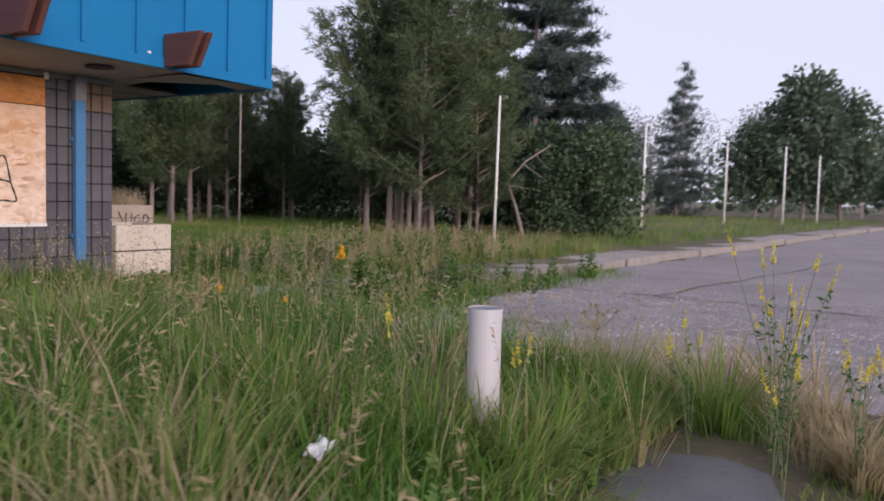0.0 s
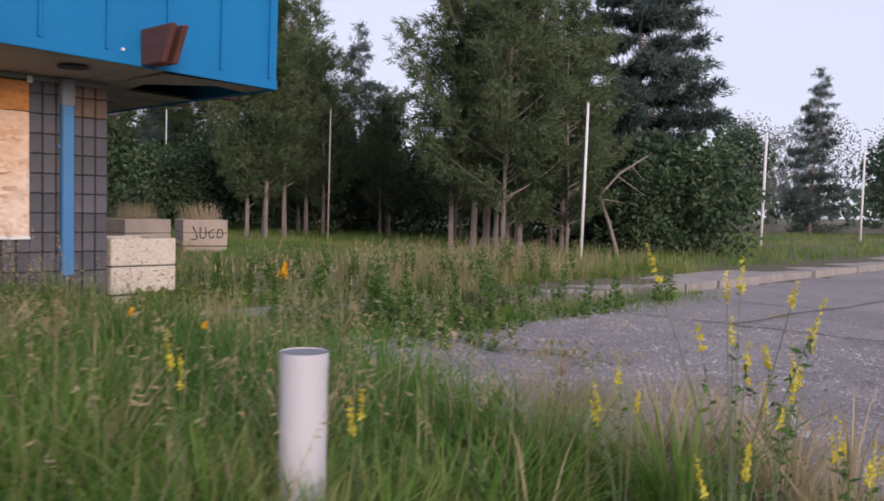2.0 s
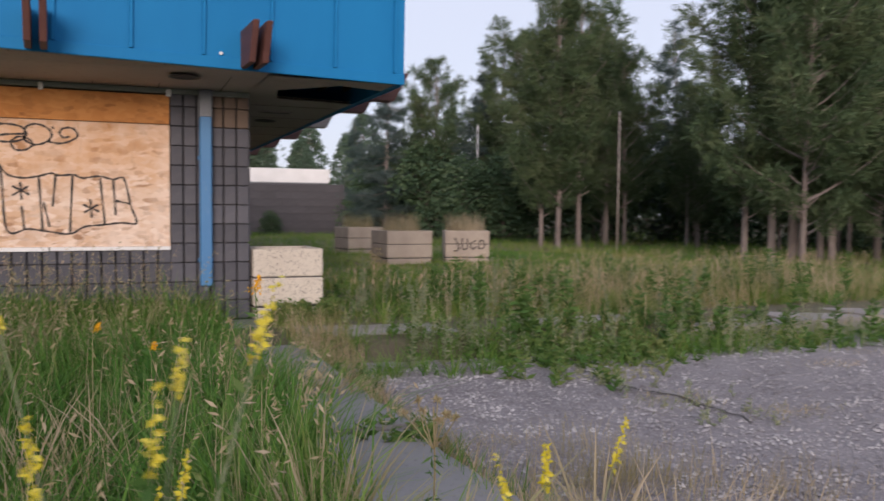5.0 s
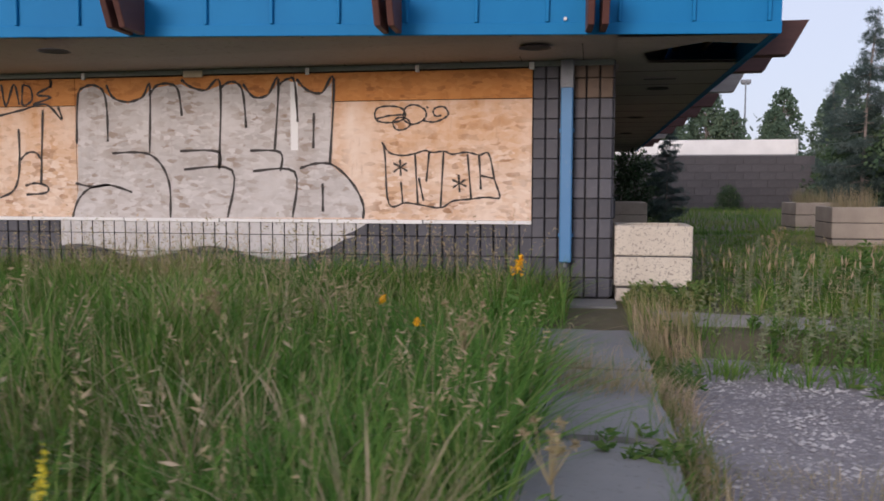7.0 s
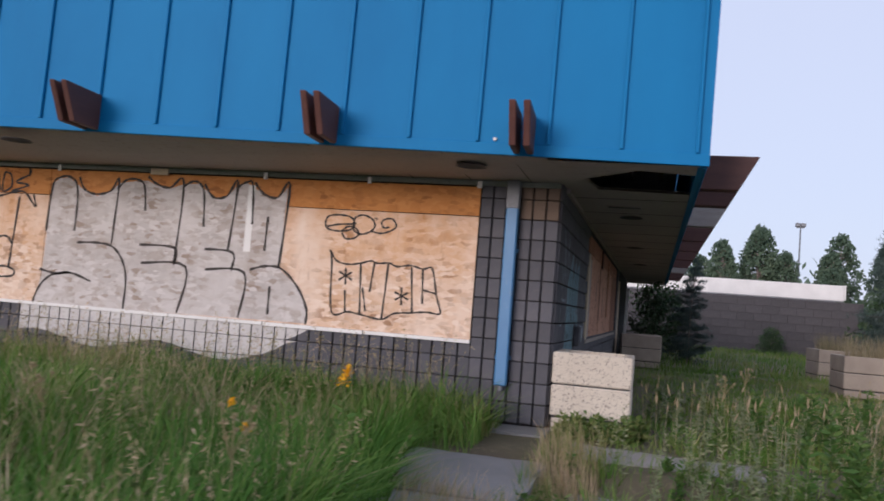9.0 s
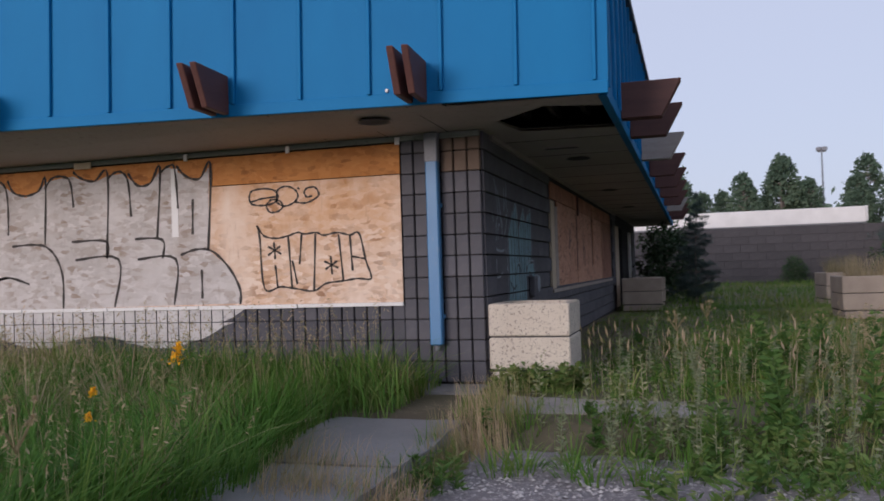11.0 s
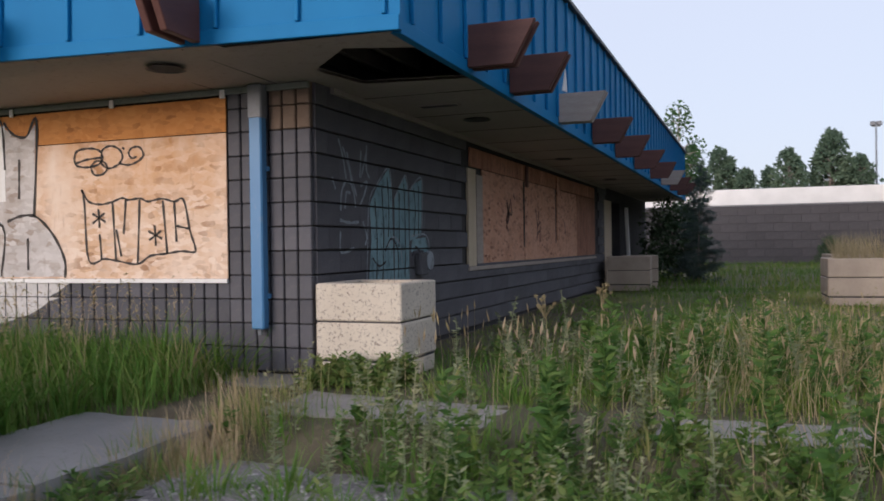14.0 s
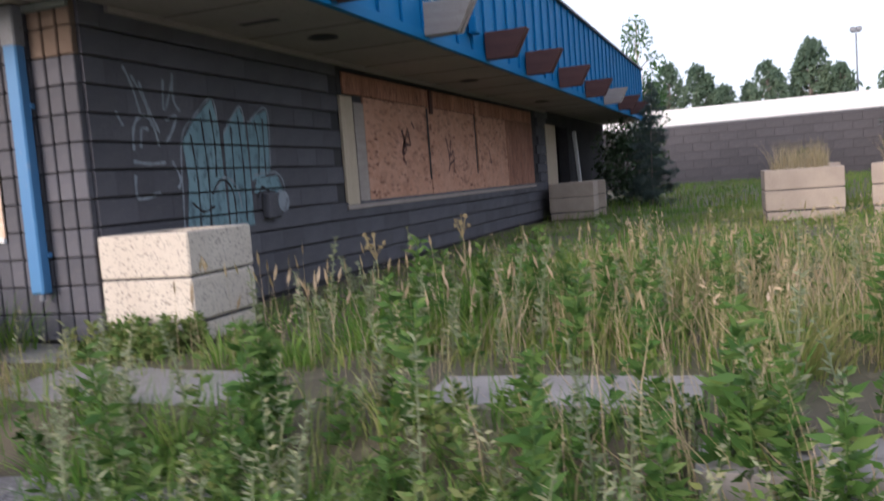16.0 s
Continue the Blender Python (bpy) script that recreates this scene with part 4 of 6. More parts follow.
t, spruce_a = tree_from(spruce_a, "spruce_tree", "tall blue-green spruce with drooping tiers behind the pines", at(21.5, 6.4, 30, 1.12))
t, spruce_b = tree_from(spruce_b, "spruce_tree", "narrow dark spruce standing far beyond the posts", at(56.0, 13.2, 0, 1.36))
for x, y, turn, s in ((22.3, 22.0, 120, 1.17), (24.0, 31.0, 200, 1.0), (36.0, 16.0, 50, 0.9), (15.4, 28.2, 25, 1.04), (17.2, 31.0, 140, 0.95)):
    tree_from(spruce_b, "spruce_tree", "blue-green spruce among the pines", at(x, y, turn, s))
tree_from(spruce_b, "spruce_tree", "small dark spruce against the building's far end", at(1.95, 17.0, 70, 0.37))


def leafy_mesh(seed, h, r, leaf, count, mat, bark, low=0.2, sparse=0.0, clumps=26):
    """Trunk, limbs and a crown of leaf clumps with gaps."""
    rng, rr = np.random.default_rng(seed), random.Random(seed)
    tb = bmesh.new()
    tube(tb, [(0, 0, -0.2), (0.02 * h, 0, h * 0.3), (-0.01 * h, 0.02 * h, h * 0.62), (0, 0, h * 0.93)], 0.02 * h, 0.01, 7)
    pts, out = [], []
    for i in range(clumps):
        f = (i + 0.5) / clumps
        z = h * (low + (0.97 - low) * f)
        w = r * (math.sin(math.pi * min(1, 0.16 + 0.84 * f)) ** 0.7)
        az, d = i * 2.4 + rr.uniform(-0.5, 0.5), w * rr.uniform(0.35, 0.9)
        c = np.array([math.cos(az) * d, math.sin(az) * d, z])
        tube(tb, [(0, 0, z - 0.35 * d - 0.1), (c[0] * 0.5, c[1] * 0.5, z - 0.12 * d), tuple(c)], 0.012 + 0.006 * h * 0.5, 0.005, 4)
        n = count // clumps
        p = rng.normal(size=(n, 3))
        p *= (rng.uniform(0.25, 1.0, n) ** 0.5 / np.linalg.norm(p, axis=1))[:, None] * np.array([1, 1, 0.75]) * (r * rr.uniform(0.3, 0.5) * (1 - sparse))
        pts.append(c + p), out.append(p)
    pts, out = np.concatenate(pts), np.concatenate(out)
    out = out + rng.normal(size=out.shape) * 0.4
    out[:, 2] -= 0.1
    return mesh_of("trunk", tb, bark), leaf_arrays(rng, pts, out, rng.uniform(0.6, 1.3, len(pts)) * leaf, np.full(len(pts), 0.62)), mat


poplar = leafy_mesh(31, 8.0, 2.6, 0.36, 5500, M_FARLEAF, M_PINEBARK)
bush = leafy_mesh(32, 2.9, 1.7, 0.16, 4200, M_SHRUB, M_PINEBARK, 0.08)
sapling = leafy_mesh(33, 4.9, 0.95, 0.11, 1500, M_LEAF, M_PALEBARK, 0.25, 0.25, 34)
bare_tree = leafy_mesh(34, 7.0, 2.6, 0.16, 2600, M_COTTON, M_PALEBARK, 0.3, 0.1, 40)
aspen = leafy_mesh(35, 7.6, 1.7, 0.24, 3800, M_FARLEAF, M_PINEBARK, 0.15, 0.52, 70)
for x, y, turn, s in ((19.2, 2.7, 0, 1.1), (17.6, 3.6, 90, 0.85), (18.9, 4.4, 200, 1.15), (1.15, 18.9, 40, 0.74), (21, 9, 10, 1.3), (22, 13, 60, 1.3), (21, 16.5, 100, 1.2), (22.5, 20.5, 150, 1.4), (20, 26, 220, 1.4), (23, 5.5, 20, 1.2), (17.5, 30, 300, 1.4), (25, 9.5, 330, 1.5), (26, 17, 80, 1.5), (14.5, 35, 170, 1.4), (13.0, 24.2, 20, 1.15), (14.6, 23.8, 110, 1.2), (11.9, 32.5, 70, 1.35), (13.2, 29.5, 200, 1.5), (16.2, 24.5, 260, 1.45), (12.6, 34.5, 310, 1.3), (18.5, 21.5, 15, 1.5), (6.6, 35.6, 90, 0.42), (24, 23, 45, 1.5), (30, 12, 240, 1.5)):
    t, bush = tree_from(bush, "bush", "dense dark green bush at the lawn's edge", at(x, y, turn, s), "bush", "bushes by the posts")
t, sapling = tree_from(sapling, "poplar_sapling", "thin young poplar rising past the roof's end", at(0.9, 24.6, 0, 1.25))
for x, y, turn, s in ((62, 5.5, 0, 1.35), (66, 3.5, 120, 1.2), (60, 8.5, 240, 0.9), (74, 1.0, 60, 1.0), (88, 1.0, 20, 0.8), (47, 22, 40, 1.0), (52, 17, 75, 0.9)):
    t, poplar = tree_from(poplar, "broadleaf_tree", "rounded green broadleaf tree at the far end of the lot", at(x, y, turn, s), "tree", "far broadleaf trees")
for x, y, turn, s in ((58, 19, 0, 1.25), (63, 15, 90, 1.3), (70, 11, 200, 1.35), (68, 9, 30, 1.4), (66, 20, 310, 1.2), (80, 4, 150, 1.0)):
    t, bare_tree = tree_from(bare_tree, "bare_tree", "pale half-bare tree with thin grey twigs", at(x, y, turn, s), "tree", "pale bare trees")
rg = random.Random(8)
for i in range(72):
    x = -14 + 1.1 * i + rg.uniform(-0.8, 0.8)
    y = 60 + rg.uniform(-5, 9) - (max(0, x - 30)) * 0.5
    crest = 1.06 + 0.20 * math.sin(x * 0.75 - 4.6) + rg.uniform(-0.12, 0.12)
    if abs(x - 11.7) < 0.9:
        continue
    t, aspen = tree_from(aspen, "aspen_tree", "green aspen in the woods behind the far wall", at(x, y, rg.uniform(0, 360), crest), "tree", "aspens behind the far wall")
tree_from(spruce_b, "spruce_tree", "dark spruce beyond the planters", at(11.3, 30.5, 10, 1.03))
tree_from(spruce_b, "spruce_tree", "dark spruce beyond the planters", at(13.6, 43.0, 190, 0.85))

# the broken limb that hangs out of the pines
limb = thing("fallen_limb", "dead grey limb leaning out of the pines", "branch", pose(15.2, 3.6, -0.1))
part("stem", tube(bmesh.new(), [(0.6, -0.1, 0.0), (0.2, 0.0, 1.0), (-0.1, 0.1, 1.7), (0.3, -0.25, 2.3), (1.1, -0.6, 2.8)], 0.06, 0.02, 7), M_PINEBARK, limb)
for a, b in (((-0.05, 0.1, 1.6), (0.5, -0.3, 1.5)), ((0.3, -0.2, 2.2), (0.9, -0.7, 1.7)), ((0.6, -0.4, 2.5), (1.2, -0.5, 2.1))):
    part("twig", cylinder(bmesh.new(), a, b, 0.018, 0.006, 5), M_PINEBARK, limb)


def woods():
    """Far woods all round, low against the sky."""
    rng = np.random.default_rng(77)
    sets = []
    for i in range(150):
        a = 2 * math.pi * i / 150 + rng.uniform(-0.02, 0.02)
        d = rng.uniform(95, 125)
        n = 260
        h = rng.uniform(5, 9)
        p = rng.normal(size=(n, 3)) * np.array([2.6, 2.6, h * 0.26]) + np.array([math.cos(a) * d, math.sin(a) * d, h * 0.5])
        sets.append(leaf_arrays(rng, p, rng.normal(size=(n, 3)), rng.uniform(0.7, 1.5, n), np.full(n, 0.6)))
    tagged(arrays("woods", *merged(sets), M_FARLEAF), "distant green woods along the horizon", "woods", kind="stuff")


woods()


# ---- grass ----
def on_path(x, y):
    """Trampled ground where one walks."""
    line = np.interp(x, [-8, -5.6, -1.0, 1.0, 2.6, 4.3, 5.5], [-8.6, -8.6, -8.95, -8.15, -6.95, -4.5, -3.0])
    return np.abs(y - line)


def in_lot(x, y):
    return (x > 0.2) & (y < -1.75)


def on_slab(x, y):
    return ((x > -0.85 + 0.38 * np.clip((-y - 2.0) / 1.5, 0, 1)) & (x < 0.24) & (y < -1.6) & (y > -6.5)) | ((x > -2.45) & (x < -0.95) & (y < -7.02) & (y > -7.8))


def off_strip(x, y):
    return ~((y > -1.42) & (y < -0.62) & (x < 4.2)) & ~((y > -1.95) & (y < -0.6) & (x >= 4.4))


def low_view(x, y):
    """False over the thin sward round the broken slab by the path."""
    return ~((x > -3.7) & (x < -0.9) & (y < -6.95 - 0.2 * (x + 2.0)))


def grass(name, rng, p, h, w, mat, label, lean=(0.1, 0.65)):
    base = np.column_stack([p, ground_z(p[:, 0], p[:, 1]) - 0.02])
    tagged(arrays(name, *blade_arrays(rng, base, h, w, rng.uniform(*lean, len(p))), mat), label, "grass", kind="stuff")


rng = np.random.default_rng(101)


def clumpy(p, scale, seed):
    return np.array([noise.noise(Vector((x * scale + seed, y * scale, seed))) for x, y in p])


def field_of(n, x0, x1, y0, y1, keep, thin=0.15, seed=1.0):
    p = scatter(rng, n, x0, x1, y0, y1, keep)
    return p[clumpy(p, 1.1, seed) + rng.uniform(-0.6, 0.6, len(p)) > -thin - 0.35]


# the tall field before the front wall
p = field_of(104000, -9.5, -0.4, -11, -0.15, lambda x, y: ~on_slab(x, y) & (on_path(x, y) > 0.5))
near = np.clip((on_path(p[:, 0], p[:, 1]) - 0.6) / 2.2, 0.25, 1)
grass("tall_grass", rng, p, rng.uniform(0.30, 0.68, len(p)) * near * (1 + 0.25 * clumpy(p, 0.7, 4.0)), rng.uniform(0.006, 0.014, len(p)), M_GRASS, "tall unmown green grass in front of the building", (0.2, 1.35))
p = scatter(rng, 9000, -12, -0.8, -9.8, -0.3, lambda x, y: ~on_slab(x, y) & (on_path(x, y) > 0.9) & low_view(x, y))
grass("dry_grass", rng, p, rng.uniform(0.4, 0.75, len(p)), rng.uniform(0.003, 0.006, len(p)), M_STRAW, "dry straw-coloured blades among the green grass", (0.05, 0.35))
p = scatter(rng, 1350, -12, -0.8, -8.6, -0.4, lambda x, y: ~on_slab(x, y) & (on_path(x, y) > 1.0) & low_view(x, y))
seeded_grass("seeding_grass", rng, p, rng.uniform(0.62, 0.95, len(p)), M_STRAW, "ripe brome stalks with nodding seed heads")
# the lawn beside and behind
p = field_of(76000, 0.1, 13, -0.95, 14, lambda x, y: (y > -0.58) | ((rng.random(len(x)) < 0.12) & (x < 4.4)))
grass("meadow_grass", rng, p, rng.uniform(0.10, 0.30, len(p)) * (1 + 0.5 * clumpy(p, 0.8, 2.0)) * np.clip(0.45 + p[:, 0] * 0.22, 0.5, 1) * np.clip(1.25 - 0.25 * p[:, 1], 0.6, 1), rng.uniform(0.006, 0.011, len(p)), M_LAWN, "knee-high meadow grass beside the building", (0.2, 1.1))
p = field_of(32000, 0.1, 30, 12, 37, lambda x, y: x < 32)
grass("meadow_grass", rng, p, rng.uniform(0.12, 0.32, len(p)), rng.uniform(0.010, 0.020, len(p)), M_LAWN, "meadow grass towards the far wall and the pines")
p = field_of(38000, 12, 60, -0.6, 14, lambda x, y: rng.random(len(x)) < 14 / np.maximum(x, 14))
grass("meadow_grass", rng, p, rng.uniform(0.12, 0.34, len(p)), rng.uniform(0.012, 0.024, len(p)), M_LAWN, "meadow grass along the posts")
p = scatter(rng, 1300, 1.5, 12.5, -1.0, 4.5, lambda x, y: (x > 1) | (y < 0))
grass("dry_grass", rng, p, rng.uniform(0.22, 0.5, len(p)), rng.uniform(0.003, 0.006, len(p)), M_STRAW, "dry straw in the meadow", (0.05, 0.4))
p = scatter(rng, 200, 1.8, 13, -0.9, 4, lambda x, y: x > 0.9)
seeded_grass("seeding_grass", rng, p, rng.uniform(0.35, 0.6, len(p)), M_STRAW, "seeding grass in the meadow")
p = scatter(rng, 1700, 3.4, 12, -1.3, 2.5, lambda x, y: (y < 1.5) & off_strip(x, y) & (clumpy(np.stack([x, y], 1), 0.5, 9.0) > -0.05))
grass("dry_grass", rng, p, rng.uniform(0.35, 0.7, len(p)), rng.uniform(0.003, 0.007, len(p)), M_STRAW, "bleached tall grass along the kerb", (0.05, 0.5))
# tussocks: blades that fan out from one root
def tussocks(name, centres, per, h, spread, mat, label):
    n = len(centres) * per
    c = np.repeat(centres, per, 0)
    a = rng.uniform(0, 2 * np.pi, n)
    r = spread * rng.uniform(0, 1, n) ** 0.6
    p = c + np.stack([np.cos(a), np.sin(a)], 1) * r[:, None] * 0.5
    base = np.column_stack([p, ground_z(p[:, 0], p[:, 1]) - 0.02])
    hh = np.repeat(rng.uniform(*h, len(centres)), per) * rng.uniform(0.55, 1.1, n)
    tagged(arrays(name, *blade_arrays(rng, base, hh, rng.uniform(0.006, 0.015, n), 0.2 + r / spread * rng.uniform(0.4, 1.1, n), a), mat), label, "grass", kind="stuff")


def clear(x, y):
    return ~on_slab(x, y) & (on_path(x, y) > 1.1) & low_view(x, y)


tussocks("grass_tussocks", scatter(rng, 330, -11, -0.7, -8.2, -0.4, clear), 75, (0.45, 0.78), 0.34, M_GRASS, "arching tussocks of tall green grass")
tussocks("grass_tussocks", scatter(rng, 60, -7, -0.6, -7.9, -0.6, clear), 45, (0.55, 0.8), 0.25, M_STRAW, "arching tussocks of ripe straw-coloured grass")
tussocks("grass_tussocks", scatter(rng, 220, 1.7, 12, -0.75, 4.2), 55, (0.20, 0.42), 0.32, M_LAWN, "low arching tussocks in the meadow")
tussocks("grass_tussocks", scatter(rng, 36, -0.75, 0.9, -8.0, -5.6, lambda x, y: (on_path(x, y) > 0.9) & ~on_slab(x, y) & (x < 0.45)), 45, (0.3, 0.62), 0.25, M_STRAW, "straw tussocks at the end of the concrete walk")
tussocks("grass_tussocks", scatter(rng, 34, -2.7, -0.85, -6.9, -6.1), 70, (0.40, 0.66), 0.30, M_GRASS, "tall green tussocks behind the broken slab")
tussocks("grass_tussocks", scatter(rng, 12, -1.35, -0.6, -8.1, -7.6), 40, (0.28, 0.46), 0.22, M_STRAW, "pale straw tussocks beside the path")
tussocks("grass_tussocks", scatter(rng, 60, 0.2, 5.5, -2.6, -0.3, off_strip), 45, (0.14, 0.34), 0.25, M_GRASS, "small tussocks along the broken kerb")


# the stand of ripe tan grass over the corner of the lot
p = scatter(rng, 420, 4.0, 9.5, -2.0, 2.2, off_strip)
seeded_grass("ripe_grass", rng, p, rng.uniform(0.40, 0.74, len(p)), M_RIPE, "stand of ripe tan grass with nodding heads over the kerb")
p = scatter(rng, 5200, 3.3, 9.0, -2.1, 2.0, lambda x, y: off_strip(x, y) & (rng.random(len(x)) < np.clip((x - 2.6) / 2.2, 0.15, 1)))
grass("ripe_grass", rng, p, rng.uniform(0.25, 0.60, len(p)), rng.uniform(0.004, 0.008, len(p)), M_RIPE, "tan and green blades of the ripe stand over the kerb", (0.15, 0.8))
p = scatter(rng, 200, 3.2, 8.0, 0.0, 2.6)
seeded_grass("ripe_grass", rng, p, rng.uniform(0.4, 0.7, len(p)), M_RIPE, "ripe tan grass scattered through the meadow")
p = scatter(rng, 48, -0.95, -0.42, -6.3, -3.6)
seeded_grass("ripe_grass", rng, p, rng.uniform(0.5, 0.78, len(p)), M_STRAW, "pale ripe stalks nodding over the concrete walk")
p = scatter(rng, 1300, 2.8, 7.0, -0.5, 2.4)
grass("ripe_grass", rng, p, rng.uniform(0.25, 0.5, len(p)), rng.uniform(0.004, 0.008, len(p)), M_RIPE, "yellowing blades through the meadow", (0.15, 0.8))
p = scatter(rng, 700, 0.15, 0.65, -2.3, -1.3)
grass("ripe_grass", rng, p, rng.uniform(0.12, 0.42, len(p)), rng.uniform(0.003, 0.006, len(p)), M_RIPE, "dry tan fringe at the end of the walk", (0.05, 0.5))
p = scatter(rng, 2600, 0.17, 0.42, -6.6, -1.5, lambda x, y: rng.random(len(x)) < 0.25 + 0.75 * (np.sin(y * 5.0) > -0.2))
grass("fringe_grass", rng, p, rng.uniform(0.08, 0.3, len(p)), rng.uniform(0.004, 0.008, len(p)), M_RIPE, "tan grass along the edge of the concrete walk", (0.2, 1.0))
p = scatter(rng, 330, -6, -0.9, -1.5, -0.2, lambda x, y: off_strip(x, y) & ~on_slab(x, y))
seeded_grass("ripe_grass", rng, p, rng.uniform(0.5, 0.95, len(p)), M_RIPE, "ripe tan grass along the front wall")


def gravel():
    """Loose stones on the worn asphalt, thinning away from the walk."""
    p = scatter(rng, 34000, 0.3, 7.5, -8.4, -2.0, lambda x, y: rng.random(len(x)) < np.clip(1.25 - x / 7, 0.1, 1))
    n = len(p)
    r = 0.005 + 0.016 * rng.random(n) ** 1.8
    z = -0.215 + 0.012 * np.sin(p[:, 0] * 1.1) * np.cos(p[:, 1] * 0.9) + r * 0.25
    base = np.array([[1, 0, 0], [0, 1, 0], [-1, 0, 0], [0, -1, 0], [0, 0, 0.7], [0, 0, -0.7]])
    v = base[None] * r[:, None, None] * rng.uniform(0.6, 1.3, (n, 6, 1)) + np.column_stack([p, z])[:, None]
    o = (np.arange(n) * 6)[:, None]
    t = np.concatenate([o + np.array([f]) for f in ((0, 1, 4), (1, 2, 4), (2, 3, 4), (3, 0, 4))])
    tagged(arrays("gravel", v.reshape(-1, 3), np.zeros((0, 4), int), t, M_STONE), "loose grey gravel on the worn asphalt", "gravel", kind="stuff")


gravel()
p = np.concatenate([np.stack([rng.normal(cx, 0.22, n), rng.normal(cy, 0.14, n)], 1) for cx, cy, n in ((0.62, -5.5, 260), (1.02, -5.55, 420), (1.1, -5.0, 160), (1.5, -5.9, 240))])
grass("dry_grass", rng, p, rng.uniform(0.12, 0.36, len(p)), rng.uniform(0.002, 0.004, len(p)), M_STRAW, "wispy pale dry grass on the worn asphalt", (0.05, 0.6))
p = np.concatenate([np.stack([rng.uniform(-0.4, 0.2, 500), rng.normal(-3.55, 0.13, 500)], 1), np.stack([rng.uniform(-0.75, 0.1, 260), rng.normal(-3.02, 0.05, 260)], 1)])
grass("dry_grass", rng, p, rng.uniform(0.10, 0.34, len(p)), rng.uniform(0.003, 0.006, len(p)), M_RIPE, "tan grass growing through a joint of the walk", (0.1, 0.9))
for cx, cy, w in ((5.5, -3.0, 0.3), (5.85, -3.7, 0.3), (5.8, -5.1, 0.25), (7.4, -4.3, 0.35), (9.2, -4.4, 0.3)):
    p = np.stack([rng.normal(cx, w * 0.7, 300), rng.normal(cy, w * 0.3, 300)], 1)
    grass("dry_grass", rng, p, rng.uniform(0.03, 0.13, len(p)), rng.uniform(0.003, 0.006, len(p)), M_RIPE, "low tan weeds along a crack of the lot", (0.3, 1.3))
p = np.stack([rng.normal(-2.0, 0.26, 420), rng.normal(-6.86, 0.08, 420), np.full(420, -0.155)], 1)
way = rng.normal(size=(420, 3)) * np.array([1, 1, 0.25])
tagged(arrays("dead_leaves", *leaf_arrays(rng, p + np.array([0, 0, 0.02]) * rng.random((420, 1)), way, rng.uniform(0.02, 0.06, 420), np.full(420, 0.5)), M_DEADLEAF), "dark rotting leaves and soil at the edge of a slab", "leaf litter", kind="stuff")
for cx, cy, w in ((2.35, -4.1, 0.35), (2.85, -4.7, 0.3), (1.0, -5.7, 0.4), (1.6, -6.0, 0.45), (0.7, -4.6, 0.25), (4.6, -3.4, 0.3)):
    p = np.stack([rng.normal(cx, w * 0.6, 260), rng.normal(cy, w * 0.35, 260)], 1)
    grass("dry_grass", rng, p, rng.uniform(0.04, 0.15, len(p)), rng.uniform(0.003, 0.006, len(p)), M_RIPE, "low dry tuft in a crack of the asphalt", (0.2, 1.2))
# fringes on the lot and between the slabs
p = scatter(rng, 11000, 0.2, 9.0, -3.2, -0.6, lambda x, y: (rng.random(len(x)) < np.clip((y + 2.15 + 0.5 * np.clip(x - 1.0, 0, 1.7)) / 0.9, 0, 1)) & (off_strip(x, y) | ((rng.random(len(x)) < 0.06) & (x < 4.4))))
grass("fringe_grass", rng, p, rng.uniform(0.10, 0.34, len(p)), rng.uniform(0.004, 0.008, len(p)), M_GRASS, "ragged grass creeping over the edge of the lot")
p = scatter(rng, 4500, -0.95, 0.45, -7, -0.5, lambda x, y: (np.abs(x - 0.26) < 0.14) | (np.abs(x + 0.88) < 0.12) | (np.abs(y + 3.03) < 0.05) | (np.abs(y + 4.53) < 0.06))
grass("fringe_grass", rng, p, rng.uniform(0.08, 0.3, len(p)), rng.uniform(0.004, 0.008, len(p)), M_GRASS, "grass in the joints of the concrete walk")


# ---- weeds ----
def weed_field(name, rng, xy, h, leaf, mat, label, leaves=26, width=0.42):
    """Leafy herbs: an upright stem with leaves all the way up."""
    n = len(xy)
    base = np.column_stack([xy, ground_z(xy[:, 0], xy[:, 1])])
    az, lean = rng.uniform(0, 2 * np.pi, n), rng.uniform(0.0, 0.35, n)
    d = np.stack([np.cos(az), np.sin(az), np.zeros(n)], 1)
    sets = [blade_arrays(rng, base, h, np.full(n, 0.008), lean, az)]
    for k in range(leaves):
        s = 0.06 + 0.94 * (k + rng.random(n)) / leaves
        c = base + d * (h * lean * s ** 2)[:, None]
        c[:, 2] += h * s * (1 - 0.28 * lean * s)
        a = rng.uniform(0, 2 * np.pi, n)
        way = np.stack([np.cos(a), np.sin(a), rng.uniform(-0.1, 0.9, n)], 1)
        sets.append(leaf_arrays(rng, c, way, leaf * rng.uniform(0.6, 1.2, n) * (1.15 - 0.6 * s), np.full(n, width)))
    tagged(arrays(name, *merged(sets), mat), label, "weeds", kind="stuff")


p = scatter(rng, 270, 0.35, 5.6, -2.9, -1.42, lambda x, y: rng.random(len(x)) < np.clip((y + 2.15 + 0.5 * np.clip(x - 1.0, 0, 1.7)) / 0.7, 0, 1) * np.clip(0.15 + x * 0.35, 0, 1))
weed_field("weeds", rng, p, rng.uniform(0.10, 0.34, len(p)), 0.09, M_WEED, "leafy green weeds growing along the broken kerb")
p = scatter(rng, 90, 0.5, 6.5, -2.7, -1.4, lambda x, y: y > -2.0 - 0.45 * np.clip(x - 1.0, 0, 1.7))
weed_field("silvery_weeds", rng, p, rng.uniform(0.25, 0.55, len(p)), 0.055, M_SILVERWEED, "silvery wormwood along the broken kerb", 40, 0.3)

